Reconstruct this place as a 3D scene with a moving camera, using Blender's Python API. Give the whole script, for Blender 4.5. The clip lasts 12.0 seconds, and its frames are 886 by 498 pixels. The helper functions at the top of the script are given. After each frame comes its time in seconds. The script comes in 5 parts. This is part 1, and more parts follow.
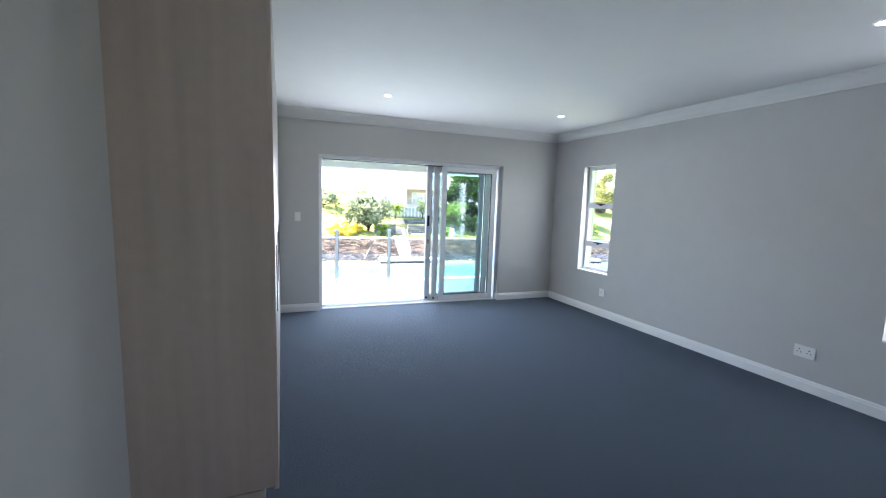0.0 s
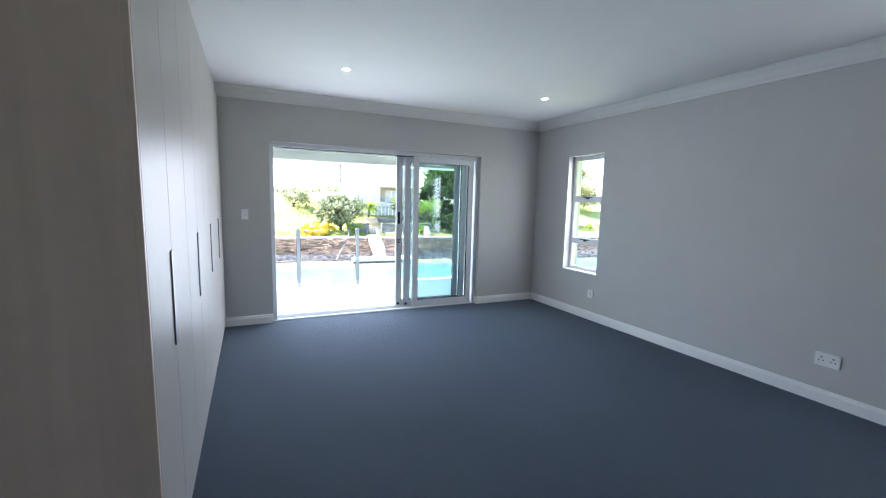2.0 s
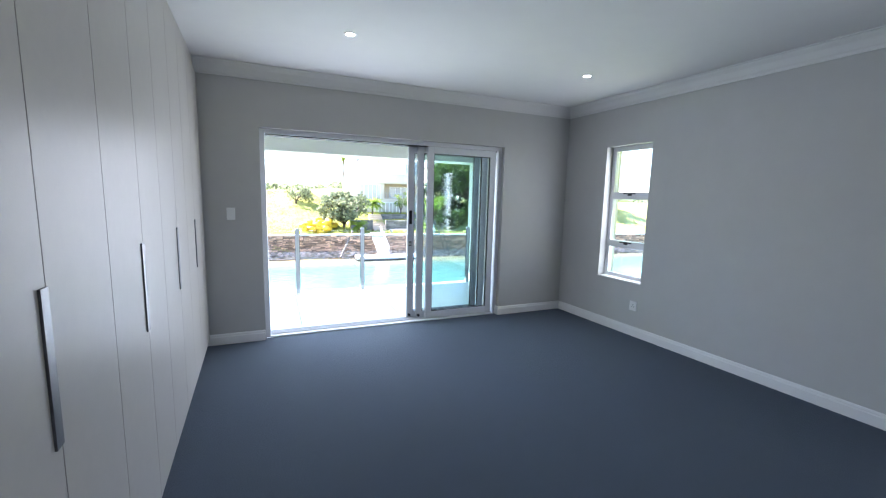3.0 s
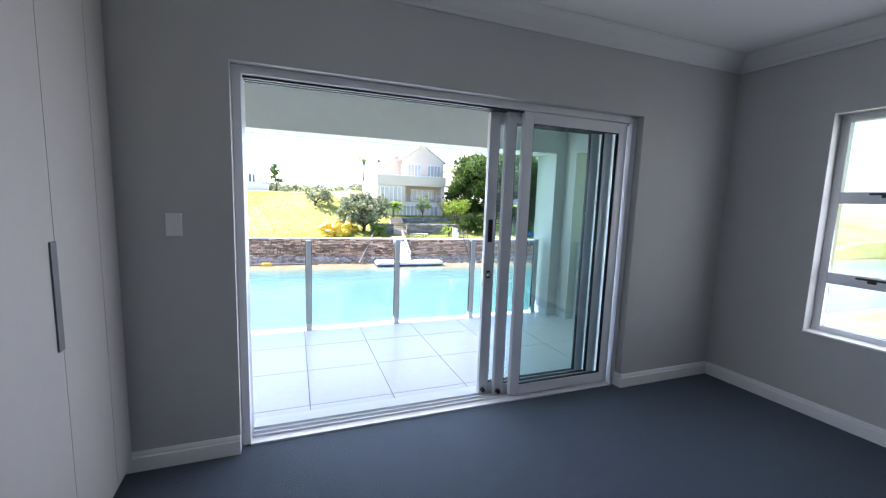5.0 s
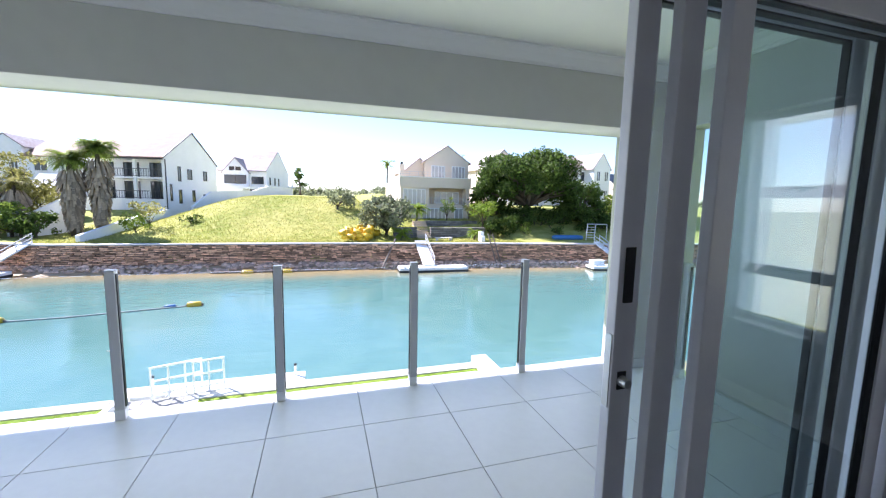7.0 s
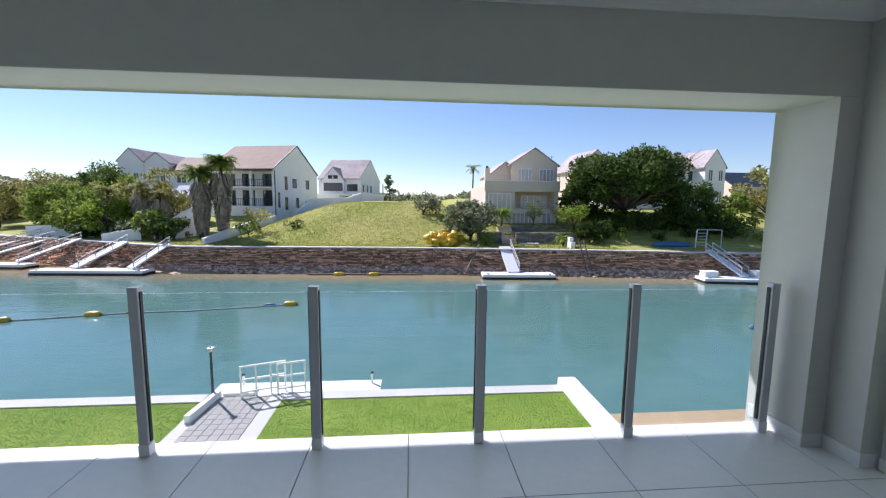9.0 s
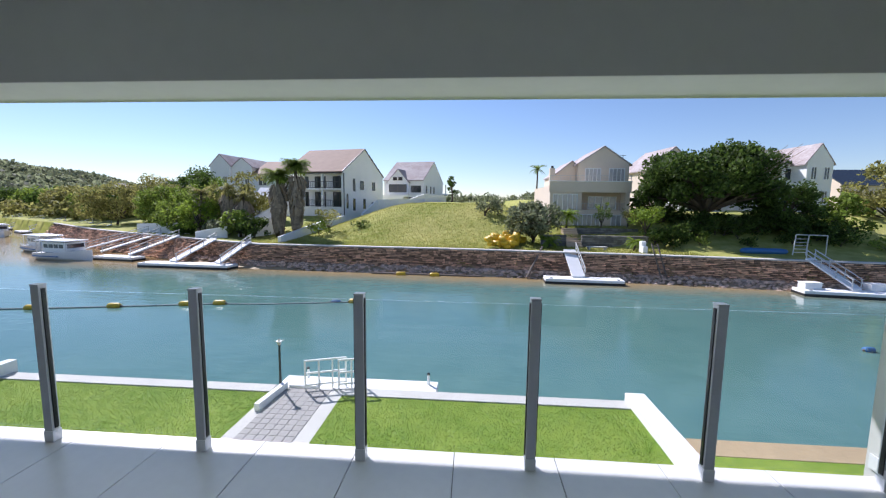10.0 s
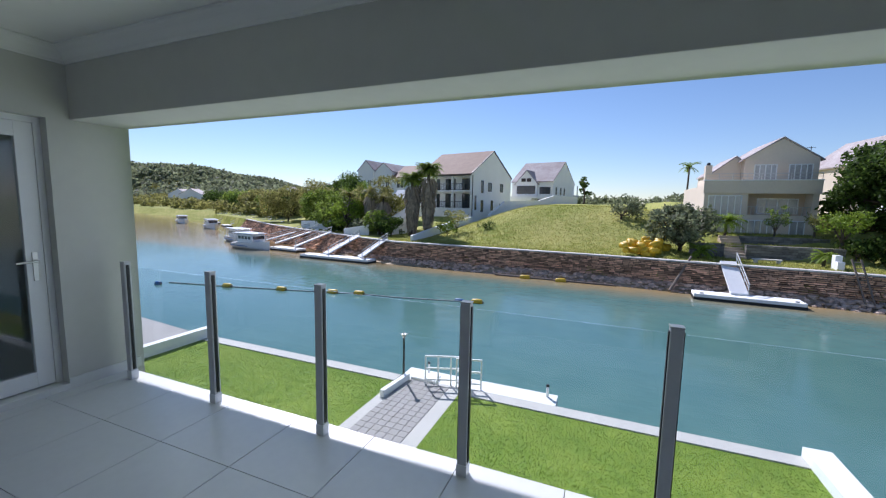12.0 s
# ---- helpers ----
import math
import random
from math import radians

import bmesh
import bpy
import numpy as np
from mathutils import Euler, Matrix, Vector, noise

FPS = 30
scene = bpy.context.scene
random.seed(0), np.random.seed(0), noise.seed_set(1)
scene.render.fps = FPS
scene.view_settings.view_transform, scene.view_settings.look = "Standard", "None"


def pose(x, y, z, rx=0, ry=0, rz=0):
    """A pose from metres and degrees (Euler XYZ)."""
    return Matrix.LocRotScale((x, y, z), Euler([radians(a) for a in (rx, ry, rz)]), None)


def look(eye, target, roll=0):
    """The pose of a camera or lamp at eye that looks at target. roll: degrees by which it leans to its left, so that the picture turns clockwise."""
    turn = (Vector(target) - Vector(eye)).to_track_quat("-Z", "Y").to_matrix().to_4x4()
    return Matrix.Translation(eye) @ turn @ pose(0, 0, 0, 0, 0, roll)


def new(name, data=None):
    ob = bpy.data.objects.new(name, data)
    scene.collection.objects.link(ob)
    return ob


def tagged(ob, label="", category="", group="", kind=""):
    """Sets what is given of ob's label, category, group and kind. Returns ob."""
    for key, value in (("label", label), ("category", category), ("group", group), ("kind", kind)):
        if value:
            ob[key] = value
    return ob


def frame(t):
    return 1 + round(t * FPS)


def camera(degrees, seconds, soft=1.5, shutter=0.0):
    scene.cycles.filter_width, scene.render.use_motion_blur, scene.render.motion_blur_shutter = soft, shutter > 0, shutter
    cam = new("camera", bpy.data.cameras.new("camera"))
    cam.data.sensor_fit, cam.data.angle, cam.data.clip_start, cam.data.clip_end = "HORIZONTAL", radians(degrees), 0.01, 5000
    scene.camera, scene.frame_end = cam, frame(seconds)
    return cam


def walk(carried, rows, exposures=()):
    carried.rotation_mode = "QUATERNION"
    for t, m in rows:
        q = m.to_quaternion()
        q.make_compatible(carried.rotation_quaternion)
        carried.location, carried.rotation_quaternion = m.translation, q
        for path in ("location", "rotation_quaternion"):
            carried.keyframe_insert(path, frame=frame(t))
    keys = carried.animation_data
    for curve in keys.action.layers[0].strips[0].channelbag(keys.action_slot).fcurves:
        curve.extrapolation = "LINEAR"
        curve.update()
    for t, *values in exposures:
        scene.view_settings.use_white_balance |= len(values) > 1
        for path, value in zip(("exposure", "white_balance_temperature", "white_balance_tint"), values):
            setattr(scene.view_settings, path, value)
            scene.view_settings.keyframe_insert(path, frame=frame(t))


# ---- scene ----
cam = camera(96.5, 12.0, soft=1.2)
PATH = [
    (0, (0.582, 0.01, 1.532), (1.265, 1.874, 1.294), 1.9),
    (0.5, (0.665, 0.078, 1.55), (1.417, 1.916, 1.313), 1.7),
    (1, (0.688, 0.178, 1.558), (1.493, 1.993, 1.323), 1.6),
    (1.5, (0.751, 0.316, 1.531), (1.562, 2.128, 1.294), 1.5),
    (2, (0.821, 0.565, 1.481), (1.62, 2.383, 1.238), 1.4),
    (2.5, (0.848, 0.884, 1.493), (1.647, 2.699, 1.239), 1.5),
    (3, (0.938, 1.274, 1.482), (1.721, 3.096, 1.221), 1.4),
    (3.2, (0.943, 1.428, 1.49), (1.717, 3.254, 1.231), 1.2),
    (4.8, (1.101, 3.035, 1.435), (1.817, 4.887, 1.195), 1.7),
    (5, (1.126, 3.218, 1.442), (1.828, 5.074, 1.195), 1.9),
    (5.5, (1.193, 3.696, 1.453), (1.904, 5.548, 1.2), 1.7),
    (6, (1.296, 4.101, 1.46), (1.976, 5.966, 1.209), 1.2),
    (6.5, (1.431, 4.493, 1.439), (2.063, 6.374, 1.194), 1.1),
    (7, (1.587, 4.81, 1.432), (2.174, 6.707, 1.193), 1.2),
    (7.2, (1.642, 4.927, 1.433), (2.207, 6.831, 1.192), 0.9),
    (8.8, (1.855, 5.475, 1.434), (2.072, 7.45, 1.21), 0.6),
    (9, (1.861, 5.509, 1.436), (2.026, 7.489, 1.213), 0.6),
    (9.5, (1.898, 5.601, 1.446), (1.917, 7.588, 1.225), 0.8),
    (10, (1.936, 5.672, 1.462), (1.79, 7.654, 1.24), 0.7),
    (10.5, (1.972, 5.73, 1.471), (1.656, 7.693, 1.25), 1.0),
    (11, (1.996, 5.79, 1.48), (1.507, 7.716, 1.257), 1.0),
    (11.5, (1.997, 5.824, 1.481), (1.36, 7.707, 1.258), 1.1),
    (12, (1.977, 5.862, 1.476), (1.22, 7.699, 1.252), 1.1),
]
EXPOSURES = [(0.0, 3.55, 5780, 17), (1.5, 3.42, 5780, 17), (3.2, 3.1, 5750, 18), (4.8, 2.5, 5750, 22), (5.5, 2.27, 5780, 24), (6.0, 2.05, 5800, 24), (7.2, 1.5, 5850, 24), (8.8, 0.58, 5850, 22), (10.5, 0.42, 5780, 21), (12.0, 0.26, 5650, 20)]
walk(cam, [(t, look(eye, target, roll)) for t, eye, target, roll in PATH], EXPOSURES)

# ---- world and light ----
SUN = Vector((-0.73, 0.80, 1.0)).normalized()
world = bpy.data.worlds.new("sky")
scene.world = world
world.use_nodes = True
wn = world.node_tree.nodes
sky = wn.new("ShaderNodeTexSky")
sky.sky_type = "NISHITA"
sky.sun_disc = False
sky.sun_elevation = math.asin(SUN.z)
sky.sun_rotation = math.atan2(SUN.x, SUN.y)
sky.air_density, sky.dust_density, sky.ozone_density = 1.0, 0.05, 2.6
wn["Background"].inputs["Strength"].default_value = 0.088
world.node_tree.links.new(sky.outputs[0], wn["Background"].inputs["Color"])
sun = new("sun", bpy.data.lights.new("sun", "SUN"))
sun.data.energy, sun.data.angle, sun.data.color = 5.0, radians(0.5), (1.0, 0.95, 0.87)
sun.matrix_world = look(SUN * 60, (0, 0, 0))


def opening_light(name, at, target, width, height, watts):
    """Area lamp added at an opening, standing in for the skylight that enters there."""
    lamp = new(name, bpy.data.lights.new(name, "AREA"))
    lamp.data.shape, lamp.data.size, lamp.data.size_y = "RECTANGLE", width, height
    lamp.data.energy, lamp.data.color = watts, (0.95, 0.975, 1.0)
    lamp.matrix_world = look(at, target)


opening_light("skylight_balcony", (1.2, 8.20, 1.15), (1.2, 5.0, 0.9), 6.2, 1.8, 14.5)
opening_light("skylight_door", (1.65, 5.62, 1.05), (1.65, 2.0, 0.9), 1.5, 1.9, 3.7)
opening_light("skylight_window", (4.66, 4.595, 1.35), (2.0, 4.595, 1.2), 0.5, 1.4, 1.25)
opening_light("skylight_window_back", (4.84, 1.28, 1.35), (2.0, 1.28, 1.2), 0.5, 1.4, 1.25)


# ---- materials ----
def mat(name, base, rough=0.6, metal=0.0, vary=0.12, scale=6.0, bump=0.0, bscale=120.0, island=0.0, spec=0.5, second=None, leafy=0.0):
    """Painted, mineral or leafy surface: a large and a small noise vary the colour, a fine one gives relief."""
    m = bpy.data.materials.new(name)
    m.use_nodes = True
    t, k = m.node_tree, m.node_tree.links
    p = t.nodes["Principled BSDF"]
    p.inputs["Roughness"].default_value, p.inputs["Metallic"].default_value = rough, metal
    p.inputs["Specular IOR Level"].default_value = spec
    geo = t.nodes.new("ShaderNodeTexCoord")
    big = t.nodes.new("ShaderNodeTexNoise")
    big.inputs["Scale"].default_value, big.inputs["Detail"].default_value = scale, 5
    k.new(geo.outputs["Object"], big.inputs["Vector"])
    small = t.nodes.new("ShaderNodeTexNoise")
    small.inputs["Scale"].default_value, small.inputs["Detail"].default_value = scale * 9, 3
    k.new(geo.outputs["Object"], small.inputs["Vector"])
    add = t.nodes.new("ShaderNodeMath")
    add.operation = "ADD"
    k.new(big.outputs["Fac"], add.inputs[0])
    k.new(small.outputs["Fac"], add.inputs[1])
    rng = t.nodes.new("ShaderNodeMapRange")
    rng.inputs["From Min"].default_value, rng.inputs["From Max"].default_value = 0.6, 1.4
    k.new(add.outputs[0], rng.inputs["Value"])
    mix = t.nodes.new("ShaderNodeMix")
    mix.data_type = "RGBA"
    lo = [c * (1 - vary) for c in base]
    hi = [min(1, c * (1 + vary)) for c in base] if second is None else second
    mix.inputs["A"].default_value, mix.inputs["B"].default_value = (*lo, 1), (*hi, 1)
    k.new(rng.outputs[0], mix.inputs["Factor"])
    out = mix.outputs["Result"]
    if island:
        g = t.nodes.new("ShaderNodeNewGeometry")
        hsv = t.nodes.new("ShaderNodeHueSaturation")
        r = t.nodes.new("ShaderNodeMapRange")
        r.inputs["To Min"].default_value, r.inputs["To Max"].default_value = 1 - island, 1 + island
        k.new(g.outputs["Random Per Island"], r.inputs["Value"])
        k.new(r.outputs[0], hsv.inputs["Value"])
        k.new(out, hsv.inputs["Color"])
        out = hsv.outputs["Color"]
    k.new(out, p.inputs["Base Color"])
    if leafy:
        glow_through, both = t.nodes.new("ShaderNodeBsdfTranslucent"), t.nodes.new("ShaderNodeMixShader")
        both.inputs["Fac"].default_value = leafy
        k.new(out, glow_through.inputs["Color"])
        k.new(p.outputs[0], both.inputs[1])
        k.new(glow_through.outputs[0], both.inputs[2])
        k.new(both.outputs[0], t.nodes["Material Output"].inputs["Surface"])
    if bump:
        fine = t.nodes.new("ShaderNodeTexNoise")
        fine.inputs["Scale"].default_value, fine.inputs["Detail"].default_value = bscale, 4
        k.new(geo.outputs["Object"], fine.inputs["Vector"])
        b = t.nodes.new("ShaderNodeBump")
        b.inputs["Strength"].default_value, b.inputs["Distance"].default_value = bump, 0.6 / bscale
        k.new(fine.outputs["Fac"], b.inputs["Height"])
        k.new(b.outputs[0], p.inputs["Normal"])
    return m


def glass(name, tint=(0.97, 0.99, 0.985), gloss=1.0):
    """Clear pane: lets light straight through, with a mirror reflection that grows at a glance."""
    m = bpy.data.materials.new(name)
    m.use_nodes = True
    t, k = m.node_tree, m.node_tree.links
    t.nodes.remove(t.nodes["Principled BSDF"])
    see, shine, mix, fres = (t.nodes.new("ShaderNode" + n) for n in ("BsdfTransparent", "BsdfGlossy", "MixShader", "LayerWeight"))
    see.inputs["Color"].default_value = (*tint, 1)
    shine.inputs["Roughness"].default_value = 0.01
    shine.inputs["Color"].default_value = (gloss, gloss, gloss, 1)
    fres.inputs["Blend"].default_value = 0.5
    power, ramp = t.nodes.new("ShaderNodeMath"), t.nodes.new("ShaderNodeMath")
    power.operation, power.inputs[1].default_value = "POWER", 5.0
    ramp.operation, ramp.inputs[1].default_value, ramp.inputs[2].default_value = "MULTIPLY_ADD", 0.9, 0.035
    k.new(fres.outputs["Facing"], power.inputs[0])
    k.new(power.outputs[0], ramp.inputs[0])
    k.new(ramp.outputs[0], mix.inputs["Fac"])
    k.new(see.outputs[0], mix.inputs[1])
    k.new(shine.outputs[0], mix.inputs[2])
    k.new(mix.outputs[0], t.nodes["Material Output"].inputs["Surface"])
    return m


def glow(name, colour, strength):
    m = bpy.data.materials.new(name)
    m.use_nodes = True
    p = m.node_tree.nodes["Principled BSDF"]
    p.inputs["Emission Color"].default_value, p.inputs["Emission Strength"].default_value = (*colour, 1), strength
    return m


def carpet_material():
    """Dark blue-grey loop-pile carpet with fine ribs."""
    m = mat("carpet", (0.054, 0.070, 0.088), 0.95, vary=0.10, scale=1.2, spec=0.15)
    t, k = m.node_tree, m.node_tree.links
    p = t.nodes["Principled BSDF"]
    geo = t.nodes.new("ShaderNodeTexCoord")
    mp = t.nodes.new("ShaderNodeMapping")
    mp.inputs["Scale"].default_value = (1.0, 0.6, 1.0)
    k.new(geo.outputs["Object"], mp.inputs["Vector"])
    vor = t.nodes.new("ShaderNodeTexVoronoi")
    vor.inputs["Scale"].default_value = 190
    k.new(mp.outputs[0], vor.inputs["Vector"])
    wave = t.nodes.new("ShaderNodeTexWave")
    wave.inputs["Scale"].default_value, wave.inputs["Distortion"].default_value = 46, 7.0
    wave.inputs["Detail Scale"].default_value = 8
    k.new(geo.outputs["Object"], wave.inputs["Vector"])
    add = t.nodes.new("ShaderNodeMath")
    add.operation = "ADD"
    k.new(vor.outputs["Distance"], add.inputs[0])
    k.new(wave.outputs["Fac"], add.inputs[1])
    b = t.nodes.new("ShaderNodeBump")
    b.inputs["Strength"].default_value, b.inputs["Distance"].default_value = 0.6, 0.003
    k.new(add.outputs[0], b.inputs["Height"])
    k.new(b.outputs[0], p.inputs["Normal"])
    p.inputs["Sheen Weight"].default_value = 0.25
    p.inputs["Sheen Tint"].default_value = (0.6, 0.7, 0.9, 1)
    return m


def water_material():
    """Teal canal water with small ripples; sandy where it is shallow along the far bank."""
    m = mat("canal_water", (0.085, 0.190, 0.175), 0.07, vary=0.10, scale=0.12, second=(0.118, 0.225, 0.20))
    t, k = m.node_tree, m.node_tree.links
    p = t.nodes["Principled BSDF"]
    p.inputs["IOR"].default_value = 1.33
    old = p.inputs["Base Color"].links[0].from_socket
    geo = t.nodes.new("ShaderNodeTexCoord")
    sep = t.nodes.new("ShaderNodeSeparateXYZ")
    k.new(geo.outputs["Object"], sep.inputs[0])
    warp = t.nodes.new("ShaderNodeTexNoise")
    warp.inputs["Scale"].default_value = 0.5
    k.new(geo.outputs["Object"], warp.inputs["Vector"])
    lean = t.nodes.new("ShaderNodeMath")
    lean.operation, lean.inputs[1].default_value = "MULTIPLY_ADD", 0.075
    k.new(sep.outputs["X"], lean.inputs[0])
    k.new(sep.outputs["Y"], lean.inputs[2])
    wob = t.nodes.new("ShaderNodeMath")
    wob.operation, wob.inputs[1].default_value = "MULTIPLY_ADD", 2.0
    k.new(warp.outputs["Fac"], wob.inputs[0])
    k.new(lean.outputs[0], wob.inputs[2])
    rng = t.nodes.new("ShaderNodeMapRange")
    rng.interpolation_type = "SMOOTHSTEP"
    rng.inputs["From Min"].default_value, rng.inputs["From Max"].default_value = 31.8, 36.8
    k.new(wob.outputs[0], rng.inputs["Value"])
    mix = t.nodes.new("ShaderNodeMix")
    mix.data_type = "RGBA"
    mix.inputs["B"].default_value = (0.34, 0.24, 0.11, 1)
    k.new(old, mix.inputs["A"])
    k.new(rng.outputs[0], mix.inputs["Factor"])
    k.new(mix.outputs["Result"], p.inputs["Base Color"])
    mp = t.nodes.new("ShaderNodeMapping")
    mp.inputs["Scale"].default_value = (0.6, 1.4, 1.0)
    k.new(geo.outputs["Object"], mp.inputs["Vector"])
    rip = t.nodes.new("ShaderNodeTexNoise")
    rip.inputs["Scale"].default_value, rip.inputs["Detail"].default_value = 2.2, 6
    k.new(mp.outputs[0], rip.inputs["Vector"])
    b = t.nodes.new("ShaderNodeBump")
    b.inputs["Strength"].default_value, b.inputs["Distance"].default_value = 0.35, 0.05
    k.new(rip.outputs["Fac"], b.inputs["Height"])
    k.new(b.outputs[0], p.inputs["Normal"])
    return m


M_WALL = mat("grey_wall_paint", (0.50, 0.50, 0.485), 0.75, vary=0.03, scale=0.8, bump=0.10, bscale=220)
M_CEIL = mat("white_ceiling_paint", (0.72, 0.72, 0.70), 0.8, vary=0.02, scale=0.7, bump=0.05, bscale=200)
M_TRIM = mat("white_gloss_trim", (0.80, 0.80, 0.79), 0.4, vary=0.02, scale=3)
M_CARPET = carpet_material()
M_ALU = mat("white_powder_coated_aluminium", (0.74, 0.75, 0.78), 0.35, vary=0.02, scale=8, bump=0.03, bscale=400)
M_ALU_GREY = mat("grey_anodised_aluminium", (0.50, 0.51, 0.54), 0.40, 0.0, vary=0.05, scale=10)
M_BLACK = mat("black_rubber_and_slot_shade", (0.012, 0.012, 0.014), 0.5, vary=0.1)
M_STEEL = mat("brushed_steel", (0.55, 0.55, 0.54), 0.32, 1.0, vary=0.06, scale=20, bump=0.05, bscale=500)
M_PLASTIC = mat("white_plastic", (0.78, 0.78, 0.77), 0.35, vary=0.02)
M_WARD = mat("wardrobe_melamine", (0.41, 0.39, 0.36), 0.38, vary=0.03, scale=2.5, bump=0.04, bscale=160, spec=0.08)
M_WARD_EDGE = mat("wardrobe_end_panel", (0.70, 0.58, 0.49), 0.45, vary=0.05, scale=1.8, bump=0.05, bscale=120)


def streaks(m, deep):
    """Long upright grain over a timber-look board."""
    t, k = m.node_tree, m.node_tree.links
    p = t.nodes["Principled BSDF"]
    old = p.inputs["Base Color"].links[0].from_socket
    geo, mp, noise, rng, hsv = (t.nodes.new("ShaderNode" + n) for n in ("TexCoord", "Mapping", "TexNoise", "MapRange", "HueSaturation"))
    mp.inputs["Scale"].default_value = (14.0, 14.0, 0.5)
    noise.inputs["Scale"].default_value, noise.inputs["Detail"].default_value = 1.0, 6
    rng.inputs["From Min"].default_value, rng.inputs["From Max"].default_value = 0.3, 0.7
    rng.inputs["To Min"].default_value, rng.inputs["To Max"].default_value = 1 - deep, 1 + deep
    k.new(geo.outputs["Object"], mp.inputs["Vector"])
    k.new(mp.outputs[0], noise.inputs["Vector"])
    k.new(noise.outputs["Fac"], rng.inputs["Value"])
    k.new(rng.outputs[0], hsv.inputs["Value"])
    k.new(old, hsv.inputs["Color"])
    k.new(hsv.outputs["Color"], p.inputs["Base Color"])


streaks(M_WARD_EDGE, 0.06)
M_HANDLE = mat("dark_grey_metal", (0.13, 0.135, 0.14), 0.4, 0.6, vary=0.08, scale=20)
M_GLASS = glass("clear_glass")
M_TINT = glass("blue_tinted_glass", (0.90, 0.955, 0.96))
M_TILE = mat("pale_grey_porcelain", (0.62, 0.63, 0.64), 0.32, vary=0.04, scale=2.0, bump=0.03, bscale=90)
M_GROUT = mat("grey_grout", (0.22, 0.22, 0.22), 0.9)
M_PLASTER = mat("grey_outside_plaster", (0.50, 0.50, 0.475), 0.85, vary=0.04, scale=1.0, bump=0.12, bscale=150)
M_WHITE = mat("white_plaster", (0.85, 0.85, 0.83), 0.8, vary=0.05, scale=0.6, bump=0.1, bscale=60)
M_LAMP = glow("downlight_glow", (1.0, 0.93, 0.8), 6)
M_WATER = water_material()
M_GROUND = mat("rough_grass_and_soil", (0.27, 0.34, 0.045), 0.95, vary=0.3, scale=0.16, bump=0.5, bscale=5, second=(0.48, 0.44, 0.15), spec=0.2)
M_CONC = mat("pale_concrete", (0.55, 0.53, 0.49), 0.85, vary=0.1, scale=1.5, bump=0.15, bscale=60)


# ---- building helpers ----
def box(bm, x0, x1, y0, y1, z0, z1, bevel=0.0):
    r = bmesh.ops.create_cube(bm, size=1.0, matrix=Matrix.Translation(((x0 + x1) / 2, (y0 + y1) / 2, (z0 + z1) / 2)) @ Matrix.Diagonal((x1 - x0, y1 - y0, z1 - z0, 1)))
    if bevel:
        edges = list({e for v in r["verts"] for e in v.link_edges})
        bmesh.ops.bevel(bm, geom=edges, offset=bevel, segments=2, affect="EDGES", profile=0.6)
    return bm


def rod(bm, a, b, r0, r1=None, seg=10):
    a, b = Vector(a), Vector(b)
    turn = (b - a).to_track_quat("Z", "Y").to_matrix().to_4x4()
    bmesh.ops.create_cone(bm, cap_ends=True, segments=seg, radius1=r0, radius2=r0 if r1 is None else r1, depth=(b - a).length,
                          matrix=Matrix.Translation((a + b) / 2) @ turn)
    return bm


def prism(bm, profile, a, b, out):
    """Extrudes a profile of (out, up) points along the line a to b."""
    a, b, out = Vector(a), Vector(b), Vector(out)
    rings = [[bm.verts.new(p + out * u + Vector((0, 0, w))) for u, w in profile] for p in (a, b)]
    n = len(profile)
    for i in range(n):
        bm.faces.new((rings[0][i], rings[0][(i + 1) % n], rings[1][(i + 1) % n], rings[1][i]))
    bm.faces.new(rings[0][::-1])
    bm.faces.new(rings[1])
    bmesh.ops.recalc_face_normals(bm, faces=bm.faces)
    return bm


def slab(bm, points, z0, z1):
    """A flat polygon with thickness."""
    lo = [bm.verts.new((x, y, z0)) for x, y in points]
    hi = [bm.verts.new((x, y, z1)) for x, y in points]
    n = len(points)
    bm.faces.new(lo[::-1])
    bm.faces.new(hi)
    for i in range(n):
        bm.faces.new((lo[i], lo[(i + 1) % n], hi[(i + 1) % n], hi[i]))
    bmesh.ops.recalc_face_normals(bm, faces=bm.faces)
    return bm


def part(name, bm, material, parent=None, label="", smooth=False):
    me = bpy.data.meshes.new(name)
    bm.to_mesh(me)
    bm.free()
    me.materials.append(material)
    if smooth:
        for f in me.polygons:
            f.use_smooth = True
    ob = new(name, me)
    if parent is not None:
        ob.parent = parent
    if label:
        ob["label"] = label
    return ob


def thing(name, at, label, category, group="", kind="", turn=0.0):
    ob = new(name)
    ob.empty_display_size = 0.2
    ob.matrix_basis = pose(*at, 0, 0, turn)
    return tagged(ob, label, category, group, kind)


def B():
    return bmesh.new()


def structure(name, bm, material, label, category):
    return tagged(part(name, bm, material), label, category, kind="structure")


# ---- the room ----
DOOR_X0, DOOR_X1, DOOR_TOP = 0.83, 3.555, 2.10
IN_Y, OUT_Y = 5.53, 5.81
EAST, CEIL = 4.52, 2.64
WEST, SOUTH = -0.13, -1.6

# the window wall stands three degrees off the square
SKEW = Matrix.Translation((EAST, IN_Y, 0)) @ Matrix.Rotation(radians(3.0), 4, "Z") @ Matrix.Translation((-EAST, -IN_Y, 0))


def skewed(ob):
    ob.matrix_basis = SKEW @ ob.matrix_basis
    return ob


